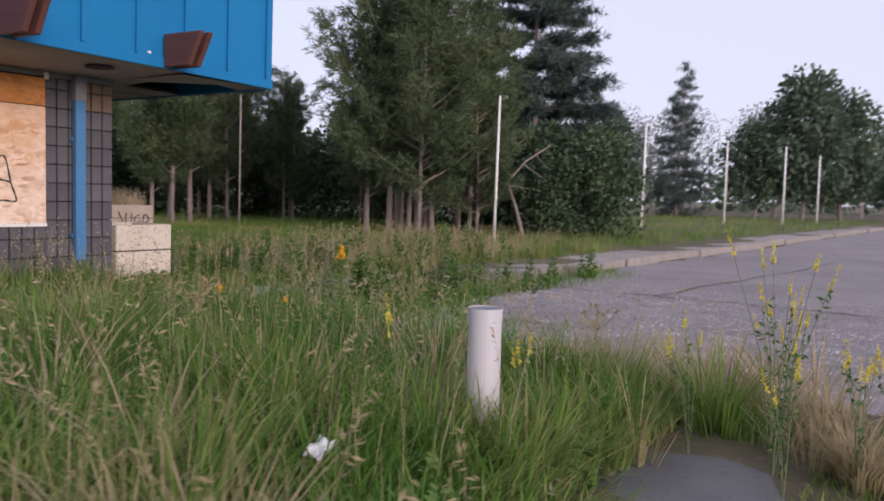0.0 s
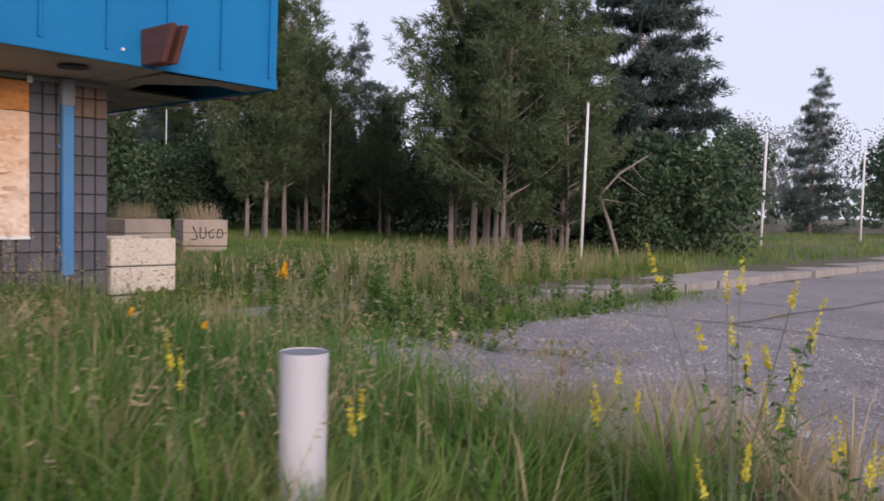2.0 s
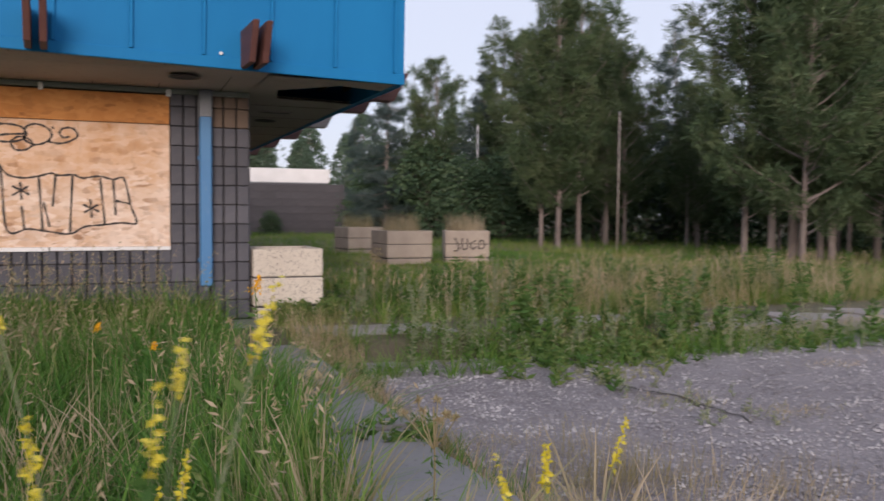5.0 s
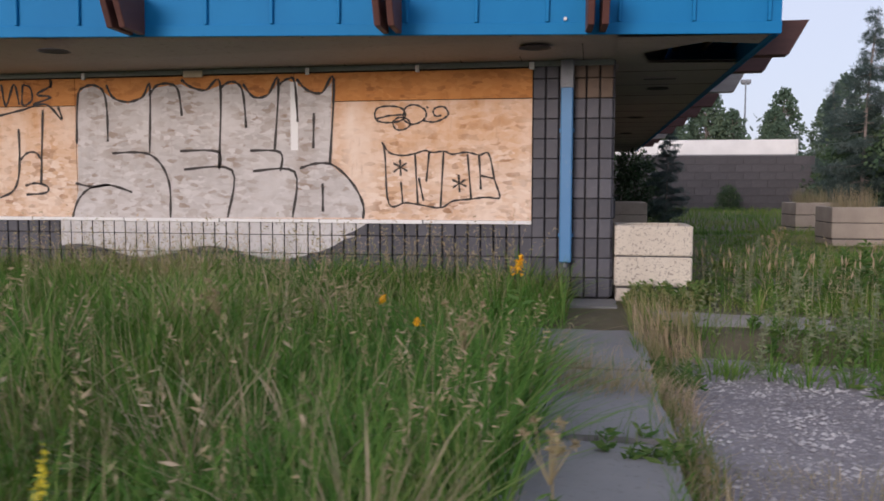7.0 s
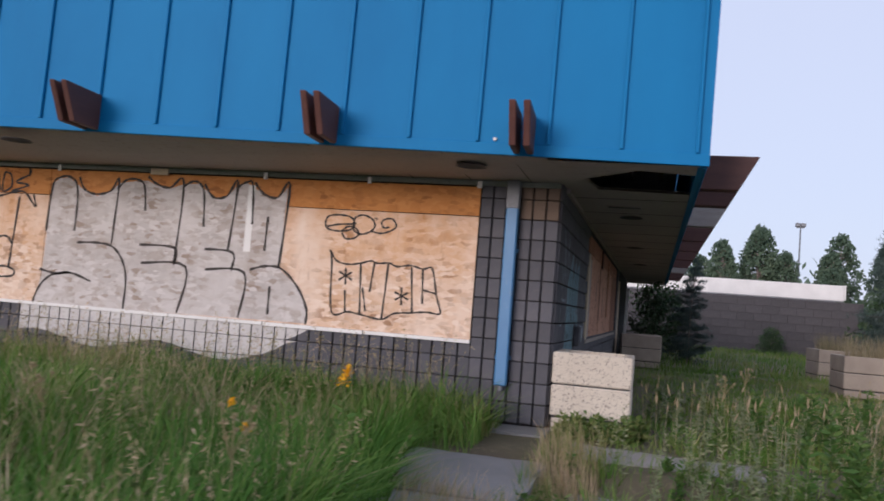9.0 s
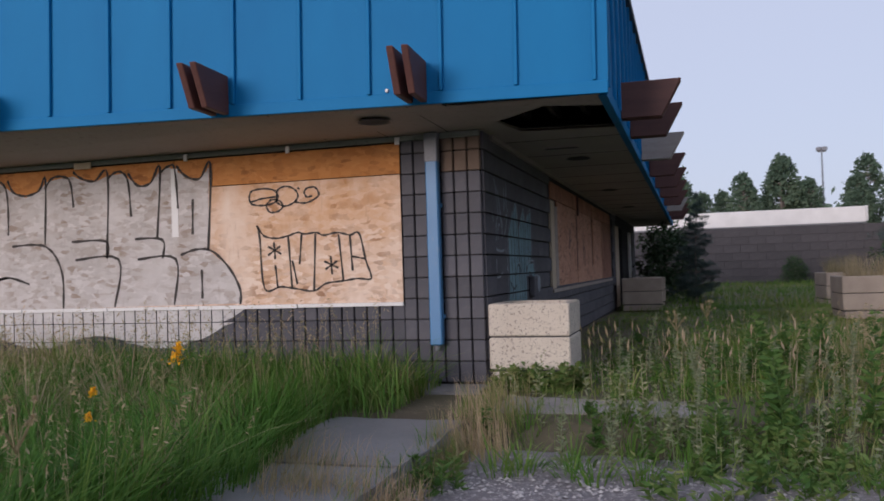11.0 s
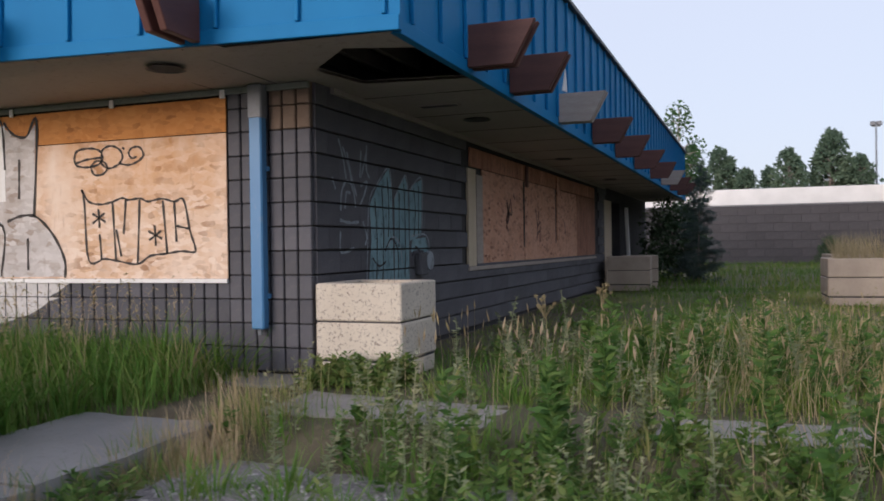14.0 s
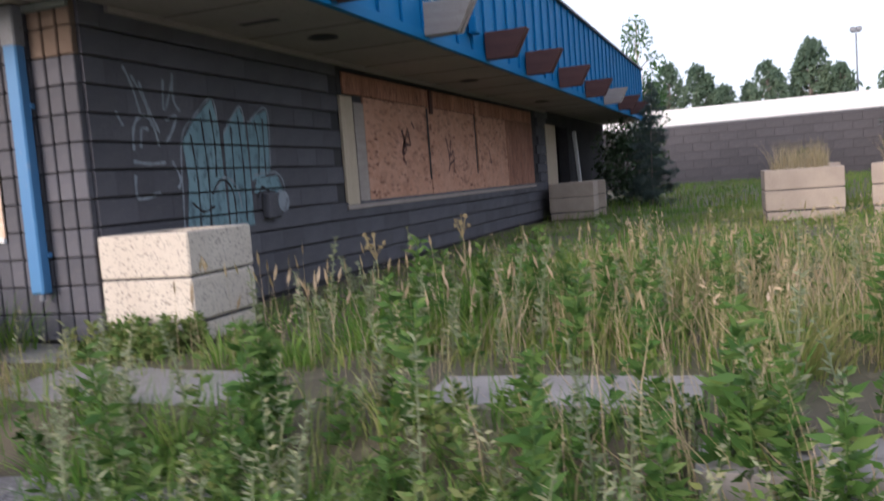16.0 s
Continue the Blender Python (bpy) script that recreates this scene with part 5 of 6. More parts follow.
def herb(name, label, group, mat, seed, h, leaf, leaves, width):
    """One leafy herb: a bent stem and leaves all the way up."""
    rn = np.random.default_rng(seed)
    t = thing(name, label, "weed", pose(0, 0, 0), group)
    bend = rn.normal(size=2) * 0.12 * h
    part("stem", tube(bmesh.new(), [(0, 0, -0.03), (bend[0] * 0.25, bend[1] * 0.25, h * 0.5), (bend[0], bend[1], h)], 0.005, 0.002, 5), mat, t)
    u = 0.06 + 0.94 * rn.random(leaves)
    c = np.stack([bend[0] * u ** 2, bend[1] * u ** 2, h * u], 1)
    a = rn.uniform(0, 2 * np.pi, leaves)
    way = np.stack([np.cos(a), np.sin(a), rn.uniform(-0.2, 0.9, leaves)], 1)
    foliage = arrays("foliage", *leaf_arrays(rn, c, way, leaf * rn.uniform(0.6, 1.25, leaves) * (1.15 - 0.65 * u), np.full(leaves, width)), mat, t)
    tagged(foliage, kind="stuff")
    return t


def spread(kinds, places, low, high):
    """Sets the herbs out: each kind's first where it grows, the rest as copies."""
    for i, (x, y) in enumerate(places):
        m = pose(x, y, float(ground_z(x, y)), 0, 0, rng.uniform(0, 360)) @ Matrix.Scale(rng.uniform(low, high), 4)
        if i < len(kinds):
            kinds[i].matrix_basis = m
        else:
            copy_thing(kinds[i % len(kinds)], Matrix.Translation(m.translation) @ m.to_3x3().normalized().to_4x4())


spread([herb("mugwort", "leafy green mugwort between kerb and meadow", "mugwort by the kerb", M_WEED, 700 + k, 0.38 + 0.055 * k, 0.125, 90, 0.30) for k in range(6)], scatter(rng, 120, 2.0, 8.0, -2.5, 1.2, off_strip), 0.8, 1.15)
spread([herb("wormwood", "pale silvery wormwood spike in the meadow's edge", "wormwood by the kerb", M_SILVERWEED, 720 + k, 0.32 + 0.06 * k, 0.055, 110, 0.3) for k in range(5)], scatter(rng, 110, 1.0, 8.0, -2.3, 1.8, off_strip), 0.8, 1.15)


def timothy(xy, h):
    """Upright stalks with pale cylindrical heads."""
    n = len(xy)
    base = np.column_stack([xy, ground_z(xy[:, 0], xy[:, 1])])
    az, lean = rng.uniform(0, 2 * np.pi, n), rng.uniform(0.0, 0.22, n)
    sets = [blade_arrays(rng, base, h, np.full(n, 0.004), lean, az)]
    d = np.stack([np.cos(az), np.sin(az), np.zeros(n)], 1)
    for k in range(5):
        c = base + d * (h * lean * 0.8)[:, None]
        c[:, 2] += h * 0.86
        way = d * (2 * lean)[:, None] + np.array([0, 0, 1.0])
        sets.append(leaf_arrays(rng, c, way, np.full(n, 0.10) * rng.uniform(0.7, 1.2, n), np.full(n, 0.17)))
    tagged(arrays("timothy_grass", *merged(sets), M_STRAW), "pale upright timothy heads in the meadow", "grass", kind="stuff")


p = scatter(rng, 520, 0.9, 10, -0.8, 3.6, lambda x, y: y < 0.6 + 0.45 * x)
timothy(p, rng.uniform(0.32, 0.62, len(p)))
p = scatter(rng, 60, 0.15, 0.95, -0.55, -0.12)
weed_field("weeds", rng, p, rng.uniform(0.1, 0.26, len(p)), 0.10, M_WEED, "dark green weeds at the foot of the planter")
p = np.concatenate([np.stack([rng.normal(cx, w, n), rng.normal(cy, w * 1.2, n)], 1) for cx, cy, w, n in ((0.32, -2.85, 0.10, 10), (0.05, -4.75, 0.10, 9), (2.3, -2.75, 0.3, 34), (3.2, -2.3, 0.35, 40))])
weed_field("weeds", rng, p, rng.uniform(0.12, 0.26, len(p)), 0.105, M_WEED, "dense green dock leaves beside the walk and lot", 22, 0.3)
p = scatter(rng, 260, -12, -1.0, -7.2, -0.3)
weed_field("weeds", rng, p, rng.uniform(0.2, 0.5, len(p)), 0.09, M_WEED, "leafy weeds among the tall grass")
p = scatter(rng, 240, 0.9, 12.0, -0.6, 5)
weed_field("weeds", rng, p, rng.uniform(0.10, 0.32, len(p)), 0.09, M_WEED, "leafy weeds in the meadow")
p = scatter(rng, 36, 2.1, 2.9, -4.9, -2.7)
weed_field("silvery_weeds", rng, p, rng.uniform(0.08, 0.18, len(p)), 0.05, M_SILVERWEED, "low weeds in a crack of the asphalt", 20, 0.3)
for x, y, s, r in far_planters[:3]:
    q = scatter(rng, 500, x - s * 0.36, x + s * 0.36, y - s * 0.36, y + s * 0.36)
    b = np.column_stack([q, np.full(len(q), 0.5)])
    tagged(arrays("dry_grass", *blade_arrays(rng, b, rng.uniform(0.38, 0.78, len(q)), np.full(len(q), 0.008), rng.uniform(0.05, 0.5, len(q))), M_STRAW), "dry brown grass filling the concrete planter", "grass", kind="stuff")


def clover(x, y, h, seed, spikes=9):
    """Yellow sweet clover: branching stems, small leaves, narrow blossom spikes."""
    rr, rn = random.Random(seed), np.random.default_rng(seed)
    z = float(ground_z(x, y))
    t = thing("sweet_clover", "flowering yellow sweet clover with thin branching stems", "wildflower", pose(x, y, z), "sweet clover by the path")
    lv = []
    for k in range(spikes):
        az, out = rr.uniform(0, 6.28), rr.uniform(0.05, 0.24) * h
        top = Vector((math.cos(az) * out, math.sin(az) * out, h * rr.uniform(0.72, 1.0)))
        mid = Vector((top.x * 0.35, top.y * 0.35, top.z * 0.55))
        stem = part("stem", tube(bmesh.new(), [(0, 0, -0.02), tuple(mid), tuple(top)], 0.004, 0.0015, 4), M_SILVERWEED, t)
        ln = rr.uniform(0.07, 0.15)
        n = 46
        u = rn.random(n)
        way = (top - mid).normalized()
        c = np.array(top) + np.outer(u * ln - 0.02, np.array(way))
        arrays("blossom_spike", *leaf_arrays(rn, c, rn.normal(size=(n, 3)) + np.array([0, 0, -0.2]), rn.uniform(0.011, 0.019, n) * (1.2 - 0.5 * u), np.full(n, 0.6)), M_YELLOW, stem)
        m = 16
        u = rn.uniform(0.15, 0.95, m)
        c = np.outer(u, np.array(mid)) if k % 2 else np.array(mid) + np.outer(u, np.array(top - mid))
        lv.append(leaf_arrays(rn, c, rn.normal(size=(m, 3)), rn.uniform(0.02, 0.045, m), np.full(m, 0.45)))
    tagged(arrays("foliage", *merged(lv), M_WEED, t), kind="stuff")


for k, (x, y, h, n) in enumerate(((-1.36, -7.64, 1.2, 8), (-0.8, -8.15, 0.62, 4), (-0.95, -7.6, 0.72, 6), (-1.2, -8.0, 0.62, 6), (-1.3, -7.2, 0.72, 4), (-0.55, -7.5, 0.75, 5), (-1.6, -7.75, 0.6, 4), (-2.05, -6.6, 0.66, 3), (-2.5, -6.2, 0.7, 2))):
    clover(x, y, h, 300 + k, n)


def goldenrod(x, y, h, seed, big=1.0):
    rn = np.random.default_rng(seed)
    t = thing("goldenrod", "goldenrod with one bright orange-yellow plume", "wildflower", pose(x, y, float(ground_z(x, y))))
    part("stem", tube(bmesh.new(), [(0, 0, -0.02), (0.01, 0, h * 0.5), (-0.02, 0.01, h * 0.98)], 0.005, 0.003, 5), M_WEED, t)
    n = int(140 * big)
    u = rn.random(n)
    c = np.stack([(rn.normal(size=n) * 0.028 * (1 - u) - 0.02 + 0.03 * u) * big, rn.normal(size=n) * 0.028 * (1 - u) * big, h - 0.05 + u * 0.10 * big], 1)
    plume = arrays("plume", *leaf_arrays(rn, c, rn.normal(size=(n, 3)), rn.uniform(0.010, 0.022, n), np.full(n, 0.7)), M_GOLD, t)
    tagged(plume, kind="stuff")
    m = 40
    u = rn.uniform(0.1, 0.9, m)
    c = np.stack([u * 0, u * 0, u * h], 1)
    way = rn.normal(size=(m, 3))
    way[:, 2] = 0.3
    arrays("foliage", *leaf_arrays(rn, c, way, rn.uniform(0.05, 0.1, m), np.full(m, 0.22)), M_WEED, t)


goldenrod(-0.57, -4.05, 0.82, 1)
goldenrod(-1.45, -3.6, 0.56, 2, 0.55)
goldenrod(-1.15, -4.0, 0.50, 3, 0.45)


def thistle(x, y, h, seed):
    rn, rr = np.random.default_rng(seed), random.Random(seed)
    t = thing("thistle", "dry thistle gone to pale seed heads", "wildflower", pose(x, y, float(ground_z(x, y))), "dry thistles")
    part("stem", tube(bmesh.new(), [(0, 0, -0.02), (0.01, 0.01, h * 0.6), (0, 0, h)], 0.005, 0.003, 5), M_STRAW, t)
    for k in range(8):
        a, o = rr.uniform(0, 6.28), rr.uniform(0.03, 0.13)
        tip = (math.cos(a) * o, math.sin(a) * o, h * rr.uniform(0.86, 1.05))
        branch = part("branch", tube(bmesh.new(), [(0, 0, h * 0.72), (tip[0] * 0.6, tip[1] * 0.6, h * 0.85), tip], 0.003, 0.002, 4), M_STRAW, t)
        n = 34
        arrays("seed_head", *leaf_arrays(rn, np.repeat([tip], n, 0), rn.normal(size=(n, 3)) + np.array([0, 0, 0.5]), rn.uniform(0.014, 0.03, n), np.full(n, 0.3)), M_STRAW, branch)
    m = 30
    c = np.stack([np.zeros(m), np.zeros(m), rn.uniform(0.1, 0.7, m) * h], 1)
    arrays("foliage", *leaf_arrays(rn, c, rn.normal(size=(m, 3)), rn.uniform(0.03, 0.06, m), np.full(m, 0.2)), M_WEED, t)


for k, (x, y, h) in enumerate(((-0.3, -6.2, 0.55), (-2.2, -4.3, 0.62), (2.0, 2.0, 0.7), (-0.75, -4.9, 0.7), (1.7, 0.9, 0.62))):
    thistle(x, y, h, 500 + k)
litter(-3.25, -6.35, 0.16, 0.16, 20)

# ---- graffiti ----
from mathutils.geometry import tessellate_polygon

def ribbon(bm, pts, width, put):
    """A sprayed line of even width through pts, smoothed; put() sets it on its wall."""
    n = len(pts) - 1
    fine = []
    for i in range(n):
        a, b, c, d = (Vector(pts[min(max(j, 0), n)]) for j in (i - 1, i, i + 1, i + 2))
        for k in range(5):
            u = k / 5
            fine.append(0.5 * ((2 * b) + (c - a) * u + (2 * a - 5 * b + 4 * c - d) * u * u + (3 * b - a - 3 * c + d) * u ** 3))
    fine.append(Vector(pts[-1]))
    rows = []
    for i, p in enumerate(fine):
        d = (fine[min(i + 1, len(fine) - 1)] - fine[max(i - 1, 0)]).normalized()
        w = width * (0.85 + 0.25 * math.sin(i * 1.7)) / 2
        s = Vector((-d.y, d.x)) * w
        rows.append((bm.verts.new(put(p + s)), bm.verts.new(put(p - s))))
    for a, b in zip(rows, rows[1:]):
        bm.faces.new((a[0], a[1], b[1], b[0]))


def on_front(p, proud=0.0395):
    return (p[0], -proud, p[1])


def on_side(p, proud=0.0205):
    return (proud, p[0], p[1])


def painted(bm, pts, put):
    """A filled, sprayed shape."""
    vs = [bm.verts.new(put(p)) for p in pts]
    for tri in tessellate_polygon([[Vector((p[0], p[1], 0)) for p in pts]]):
        bm.faces.new([vs[i] for i in tri])


def line_art(name, label, strokes, width, put=on_front, mat=M_BLACKPAINT):
    t = thing(name, label, "graffiti", pose(0, 0, 0))
    for s in strokes:
        bm = bmesh.new()
        ribbon(bm, s, width, put)
        part("stroke", bm, mat, t)
    return t


tag_0 = [
    [(-2.44, 1.86), (-2.41, 1.93), (-2.29, 1.95), (-2.16, 1.93), (-2.11, 1.86), (-2.16, 1.80), (-2.29, 1.78), (-2.41, 1.80), (-2.44, 1.86)],
    [(-2.13, 1.85), (-2.11, 1.93), (-2.02, 1.96), (-1.92, 1.92), (-1.89, 1.85), (-1.94, 1.79), (-2.04, 1.76), (-2.12, 1.80), (-2.13, 1.85)],
    [(-2.25, 1.78), (-2.19, 1.83), (-2.10, 1.82), (-2.06, 1.76), (-2.12, 1.71), (-2.21, 1.71), (-2.25, 1.78)],
    [(-2.42, 1.82), (-2.29, 1.85), (-2.13, 1.86)],
    [(-1.93, 1.80), (-1.82, 1.78), (-1.72, 1.81), (-1.66, 1.86), (-1.70, 1.93), (-1.78, 1.93), (-1.82, 1.89), (-1.79, 1.84), (-1.73, 1.85)],
    [(-1.89, 1.94), (-1.87, 1.92)],
]
tag_1 = [
    [(-2.36, 1.58), (-2.33, 1.45), (-2.29, 0.94), (-2.11, 0.95), (-1.96, 0.93), (-1.74, 0.90), (-1.61, 0.97), (-1.43, 0.99), (-1.27, 1.01), (-1.14, 1.00), (-1.13, 1.05), (-1.18, 1.19), (-1.24, 1.45), (-1.34, 1.44), (-1.47, 1.47), (-1.62, 1.45), (-1.70, 1.48), (-1.83, 1.47), (-1.90, 1.49), (-2.01, 1.46), (-2.14, 1.44), (-2.28, 1.47), (-2.36, 1.58)],
    [(-2.01, 1.46), (-1.98, 0.94)],
    [(-1.86, 1.48), (-1.89, 1.17)],
    [(-1.71, 1.47), (-1.74, 0.90)],
    [(-1.97, 1.21), (-1.92, 0.97)],
    [(-1.46, 1.45), (-1.42, 0.99)],
]
tag_2 = [
    [(-1.34, 1.44), (-1.32, 1.09)],
    [(-1.32, 1.23), (-1.18, 1.20)],
    [(-2.16, 1.17), (-2.14, 0.94)],
    [(-2.24, 1.36), (-2.09, 1.28)],
    [(-2.17, 1.40), (-2.16, 1.23)],
    [(-2.10, 1.36), (-2.24, 1.27)],
]
tag_3 = [
    [(-1.62, 1.19), (-1.47, 1.12)],
    [(-1.55, 1.24), (-1.54, 1.06)],
    [(-1.48, 1.19), (-1.61, 1.11)],
]
tag_art = line_art("graffiti", "black sprayed tag with curls and stars on strand board", tag_0 + tag_1 + tag_2 + tag_3, 0.022)
big_0 = [
    [(-5.87, 1.59), (-5.84, 2.11), (-5.76, 2.21), (-5.64, 2.23), (-5.53, 2.16), (-5.49, 1.96), (-5.49, 1.61)],
    [(-5.49, 2.23), (-5.41, 2.09), (-5.24, 2.04), (-5.06, 2.09), (-4.97, 2.21), (-4.99, 1.48)],
    [(-4.98, 2.10), (-4.89, 2.21), (-4.75, 2.23), (-4.64, 2.16), (-4.60, 1.88)],
    [(-4.60, 2.27), (-4.49, 2.19), (-4.32, 2.15), (-4.15, 2.22), (-4.18, 1.32)],
    [(-4.15, 2.17), (-4.05, 2.23), (-3.96, 2.22), (-3.89, 2.11), (-3.86, 1.74)],
    [(-3.89, 2.21), (-3.77, 2.07), (-3.61, 2.09), (-3.49, 2.25), (-3.54, 1.51)],
]
big_1 = [
    [(-3.49, 2.19), (-3.39, 2.25), (-3.31, 2.22), (-3.28, 1.80)],
    [(-3.29, 2.25), (-3.17, 2.13), (-3.01, 2.10), (-2.88, 2.24), (-2.93, 1.35)],
    [(-3.10, 1.89), (-3.11, 1.52)],
    [(-5.44, 1.48), (-5.17, 1.49), (-4.98, 1.46), (-4.84, 1.33), (-4.76, 1.11), (-4.76, 0.77)],
    [(-5.90, 1.15), (-5.69, 1.11), (-5.48, 1.13), (-5.21, 1.05)],
    [(-5.95, 0.76), (-5.88, 0.95), (-5.73, 1.09), (-5.48, 1.13)],
]
big_2 = [
    [(-4.63, 1.50), (-4.19, 1.49), (-4.18, 1.30)],
    [(-4.59, 1.30), (-4.03, 1.29), (-4.09, 0.78)],
    [(-3.82, 1.50), (-3.48, 1.48), (-3.48, 1.28)],
    [(-3.79, 1.28), (-3.32, 1.27), (-3.35, 0.79)],
    [(-3.26, 1.31), (-3.08, 1.36), (-2.89, 1.34), (-2.69, 1.16), (-2.57, 0.94), (-2.57, 0.78)],
    [(-3.01, 1.15), (-3.01, 0.85)],
]
big_art = line_art("graffiti", "large grey letters outlined in black across the boards", big_0 + big_1 + big_2, 0.03)
left_0 = [
    [(-6.83, 1.91), (-6.54, 1.97), (-6.24, 2.03), (-6.05, 1.86), (-6.09, 2.00)],
    [(-6.59, 1.76), (-6.60, 1.30), (-6.68, 1.07), (-6.87, 0.98)],
    [(-6.28, 1.97), (-6.33, 1.14)],
    [(-6.58, 1.41), (-6.49, 1.49), (-6.38, 1.49), (-6.31, 1.40)],
    [(-6.53, 1.12), (-6.40, 1.15), (-6.25, 1.11), (-6.28, 1.04), (-6.52, 1.02)],
    [(-6.79, 2.26), (-6.74, 2.02), (-6.63, 2.26), (-6.57, 2.03)],
]
left_1 = [
    [(-6.52, 2.25), (-6.53, 2.03), (-6.41, 2.08), (-6.43, 2.22), (-6.52, 2.25)],
    [(-6.40, 2.03), (-6.17, 2.11), (-6.35, 2.14), (-6.16, 2.25), (-6.26, 2.38)],
    [(-6.19, 2.40), (-6.17, 2.21)],
]
left_art = line_art("graffiti", "black sprayed scrawl on the further board", left_0 + left_1, 0.028)
bm = bmesh.new()
painted(bm, [(-5.85, 2.13), (-5.76, 2.20), (-5.64, 2.22), (-5.52, 2.15), (-5.42, 2.08), (-5.24, 2.02), (-5.06, 2.08), (-4.96, 2.18), (-4.75, 2.21), (-4.60, 2.22), (-4.49, 2.17), (-4.32, 2.14), (-4.15, 2.20), (-3.96, 2.21), (-3.77, 2.07), (-3.61, 2.08), (-3.49, 2.22), (-3.38, 2.24), (-3.17, 2.13), (-3.01, 2.09), (-2.90, 2.21), (-2.93, 1.35), (-2.69, 1.16), (-2.57, 0.94), (-2.57, 0.79), (-5.95, 0.76), (-5.87, 1.06)], lambda p: on_front(p, 0.0365))
part("fill", bm, M_GREYPAINT, big_art, "thin patchy grey paint")
# the grey paint that runs down over the scored blocks, cell by cell
bm = bmesh.new()
for i in range(27):
    x1 = -2.523 - 0.1333 * i
    x0 = x1 - 0.1213
    low0, low1 = (0.40 + 0.07 * math.sin(x * 4.0) + 0.33 * max(0.0, (x + 3.05) / 0.52) ** 2 for x in (x0, x1))
    for z0, z1 in ((0.604, 0.735), (0.404, 0.596), (0.204, 0.396)):
        a, b = max(z0, low0), max(z0, low1)
        if min(a, b) < z1 - 0.01:
            bm.faces.new([bm.verts.new((x, -0.0245, z)) for x, z in ((x0, min(a, z1 - 0.002)), (x1, min(b, z1 - 0.002)), (x1, z1), (x0, z1))])
part("fill", bm, M_BLOCKPAINT, big_art, "chalky pale paint on the blocks")["kind"] = "stuff"



def cut_joints(bm):
    """Leaves the bed joints of the side wall free of paint."""
    for k in range(2, 11):
        for z in (0.2 * k - 0.0075, 0.2 * k + 0.0075):
            bmesh.ops.bisect_plane(bm, geom=bm.verts[:] + bm.edges[:] + bm.faces[:], plane_co=(0, 0, z), plane_no=(0, 0, 1))
    gone = [f for f in bm.faces if abs((f.calc_center_median().z + 0.1) % 0.2 - 0.1) < 0.0074]
    bmesh.ops.delete(bm, geom=gone, context="FACES")
    return bm


def wall_paint(name, label, mat, strokes, width, parent=None):
    t = parent or thing(name, label, "graffiti", pose(0, 0, 0))
    for k, pts in enumerate(strokes):
        bm = bmesh.new()
        ribbon(bm, pts, width, lambda p: on_side(p, 0.0206 + 0.0002 * (k % 3)))
        part("stroke", cut_joints(bm), mat, t)["kind"] = "stuff"
    return t


wall_paint("graffiti", "faded pale scrawl on the dark side wall", M_PALEPAINT, [
    [(0.42, 1.96), (0.50, 1.82), (0.56, 1.62)], [(0.50, 1.90), (0.62, 1.72), (0.68, 1.52)], [(0.58, 1.86), (0.66, 1.66), (0.76, 1.48)],
    [(0.45, 1.34), (0.47, 1.50), (0.56, 1.60), (0.68, 1.56), (0.74, 1.38)], [(0.53, 1.36), (0.56, 1.50), (0.64, 1.50)], [(0.43, 1.26), (0.60, 1.24), (0.80, 1.25)],
    [(0.86, 1.90), (0.84, 1.66), (0.92, 1.78), (0.98, 1.92)], [(0.98, 1.96), (0.97, 1.74), (1.04, 1.66)], [(0.84, 1.58), (0.98, 1.62), (0.90, 1.48), (0.82, 1.40)],
    [(0.88, 1.26), (0.96, 1.12), (0.92, 1.04)], [(0.30, 1.62), (0.36, 1.52)], [(0.44, 1.16), (0.45, 0.98), (0.70, 1.02)]], 0.030)
teal_art = thing("graffiti", "faded teal block letters on the dark side wall", "graffiti", pose(0, 0, 0))
for shape in ([(0.99, 0.68), (1.06, 1.10), (1.03, 1.42), (1.20, 1.60), (1.47, 1.79), (1.54, 1.56), (1.56, 0.68)], [(1.585, 0.68), (1.60, 1.50), (1.70, 1.62), (1.88, 1.74), (1.95, 1.60), (1.96, 0.68)], [(1.98, 1.08), (1.985, 1.60), (2.15, 1.69), (2.33, 1.74), (2.30, 1.14)], [(2.0, 0.96), (2.06, 1.10), (2.42, 1.12), (2.50, 1.0), (2.44, 0.80), (2.34, 0.80), (2.36, 0.98), (2.18, 0.99)]):
    bm = bmesh.new()
    painted(bm, shape, lambda p: on_side(p, 0.0199))
    part("fill", cut_joints(bm), M_TEAL, teal_art)["kind"] = "stuff"
wall_paint("", "", M_PALEPAINT, [[(0.95, 0.70), (0.97, 0.98), (1.02, 1.44), (1.20, 1.62), (1.47, 1.80), (1.53, 1.60)], [(1.60, 1.50), (1.88, 1.75), (1.94, 1.58)], [(1.98, 1.60), (2.33, 1.75), (2.31, 1.20)], [(1.42, 1.02), (1.56, 1.12), (1.72, 1.04), (1.78, 0.84)], [(2.02, 1.13), (2.40, 1.15), (2.53, 1.02), (2.47, 0.80)]], 0.020, teal_art)
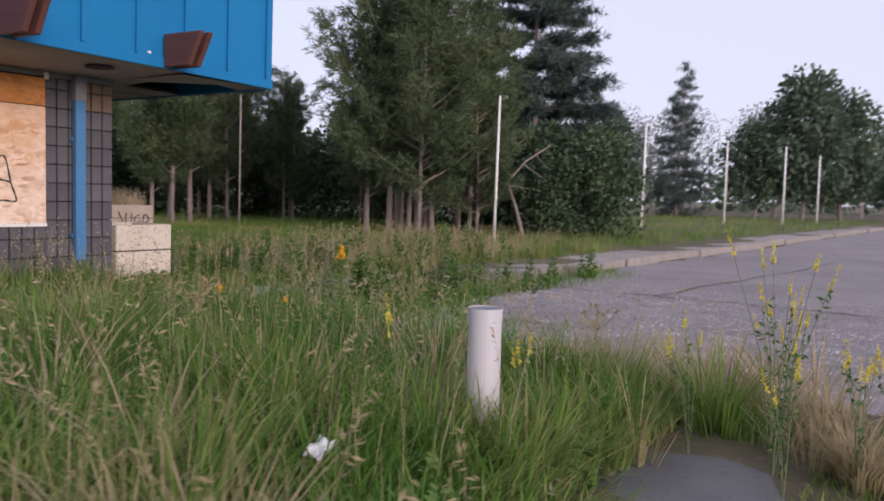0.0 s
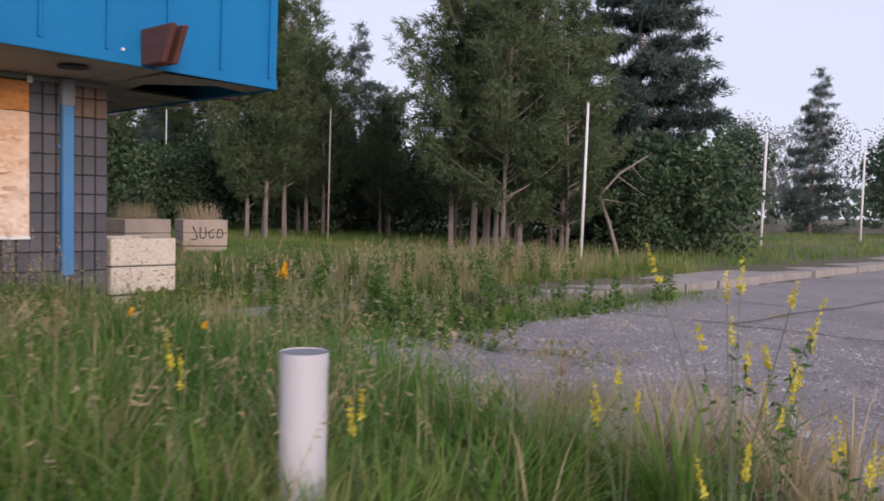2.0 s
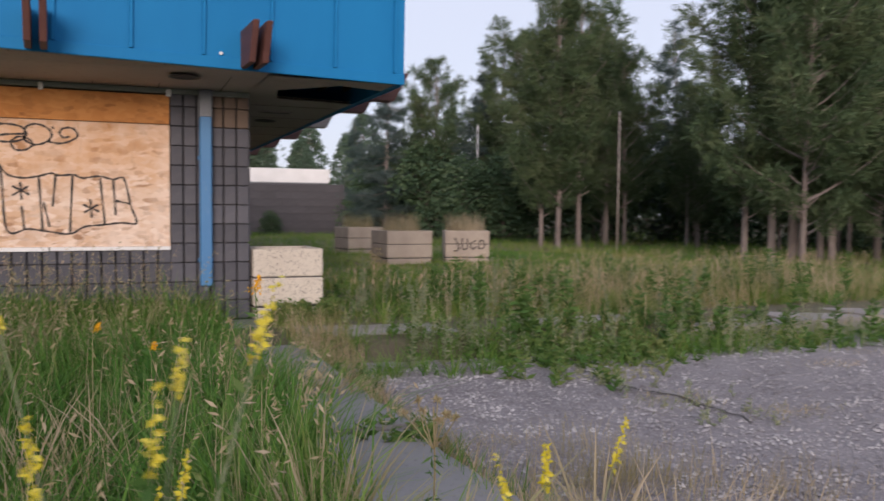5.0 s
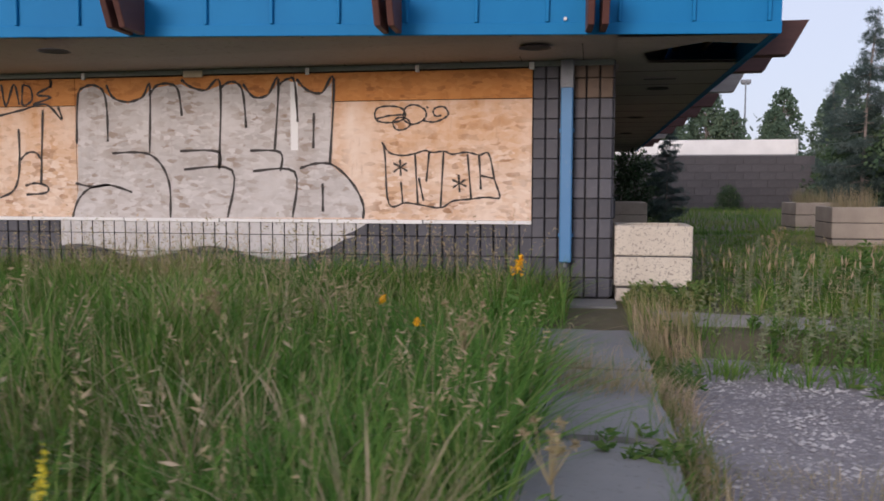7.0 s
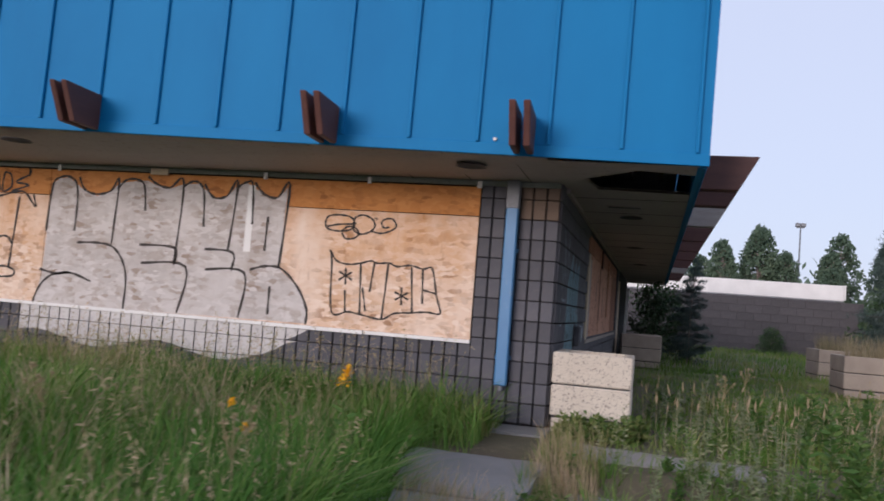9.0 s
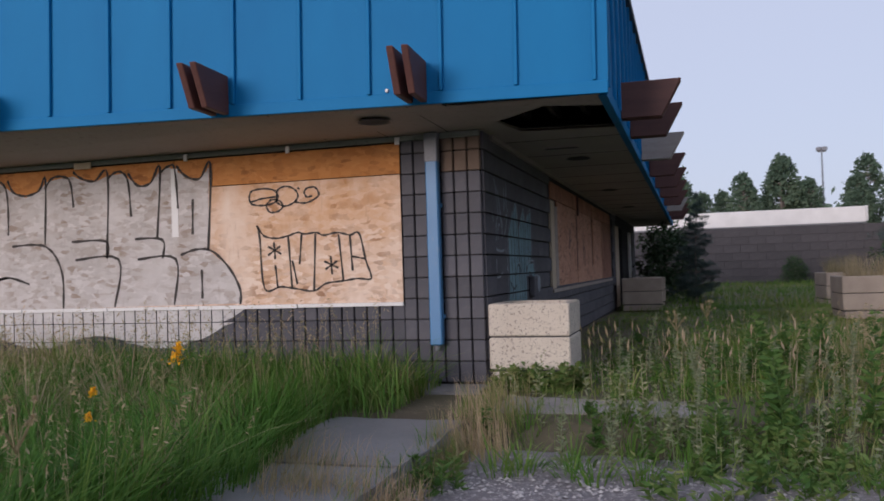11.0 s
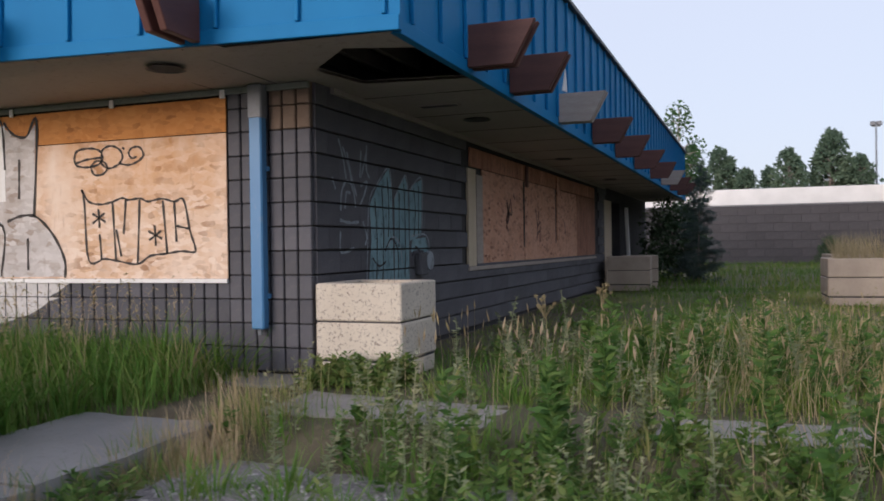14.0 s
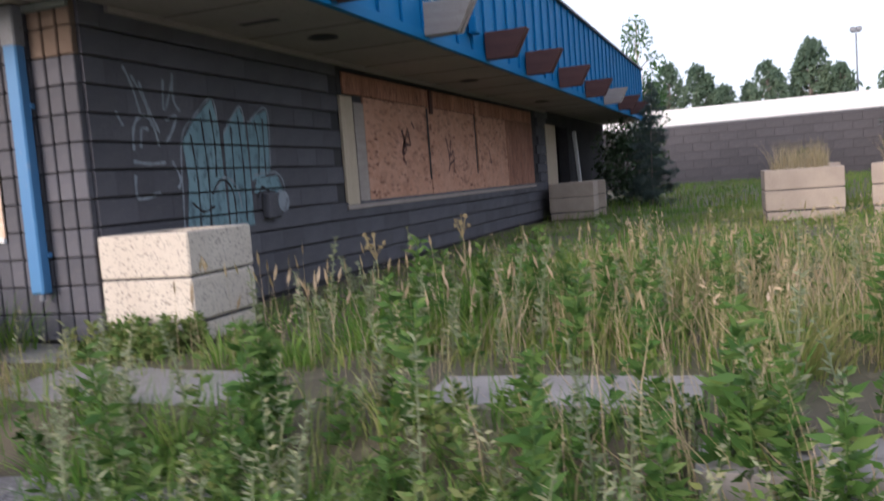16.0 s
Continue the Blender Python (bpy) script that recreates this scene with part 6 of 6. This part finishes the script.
wall_paint("", "", M_MORTAR, [[(1.16, 0.70), (1.18, 1.10), (1.14, 1.48)], [(1.30, 0.70), (1.33, 1.15), (1.30, 1.62)], [(1.44, 1.12), (1.46, 1.40), (1.43, 1.70)], [(1.70, 1.02), (1.72, 1.56)], [(1.84, 0.72), (1.86, 1.20), (1.84, 1.66)], [(2.10, 1.14), (2.14, 1.40), (2.10, 1.64)], [(2.22, 1.12), (2.24, 1.66)], [(1.36, 0.98), (1.50, 1.10), (1.66, 1.00), (1.68, 0.72)], [(2.04, 0.92), (2.14, 1.02), (2.26, 0.94), (2.14, 0.84)], [(1.08, 0.92), (1.22, 0.84), (1.38, 0.88)]], 0.024, teal_art)
line_art("graffiti", "dark smeared scrawl on the side boards", [[(5.62, 1.68), (5.72, 1.42), (5.60, 1.36), (5.78, 1.62)], [(5.80, 1.70), (5.88, 1.48), (5.66, 1.50)], [(5.60, 1.30), (5.70, 1.22)], [(5.98, 1.78), (6.06, 1.70)], [(7.30, 1.62), (7.42, 1.30), (7.36, 1.10)], [(7.52, 1.58), (7.46, 1.34), (7.62, 1.40), (7.58, 1.08)], [(7.40, 1.20), (7.60, 1.26)], [(9.5, 1.45), (9.6, 1.20)]], 0.05, lambda p: (0.0145, p[0], p[1]), M_BROWN)
scrawl = line_art("graffiti", "dark scrawl on the tan concrete planter", [[(-0.3, 0.62), (-0.2, 0.35), (-0.33, 0.3)], [(-0.12, 0.6), (-0.12, 0.36), (0.0, 0.38), (0.0, 0.6)], [(0.2, 0.55), (0.08, 0.48), (0.12, 0.34), (0.22, 0.42)], [(0.3, 0.55), (0.28, 0.36), (0.4, 0.4), (0.38, 0.54), (0.3, 0.55)]], 0.035, lambda p: (p[0], -0.529, p[1]))
scrawl.matrix_basis = pose(6.62, 9.55, -0.05, 0, 0, -18)
hose = thing("hose_box", "small dark tap box with a pale round cover", "tap", pose(0.018, 2.22, 0.72))
part("housing", a_box(0, 0.07, -0.11, 0.11, 0, 0.24, bevel=0.012), M_BLOCK, hose)
part("cover", cylinder(bmesh.new(), (0.04, 0.16, 0.15), (0.075, 0.16, 0.15), 0.11, 0.10, 18), M_PALEPAINT, hose, "pale round cover")
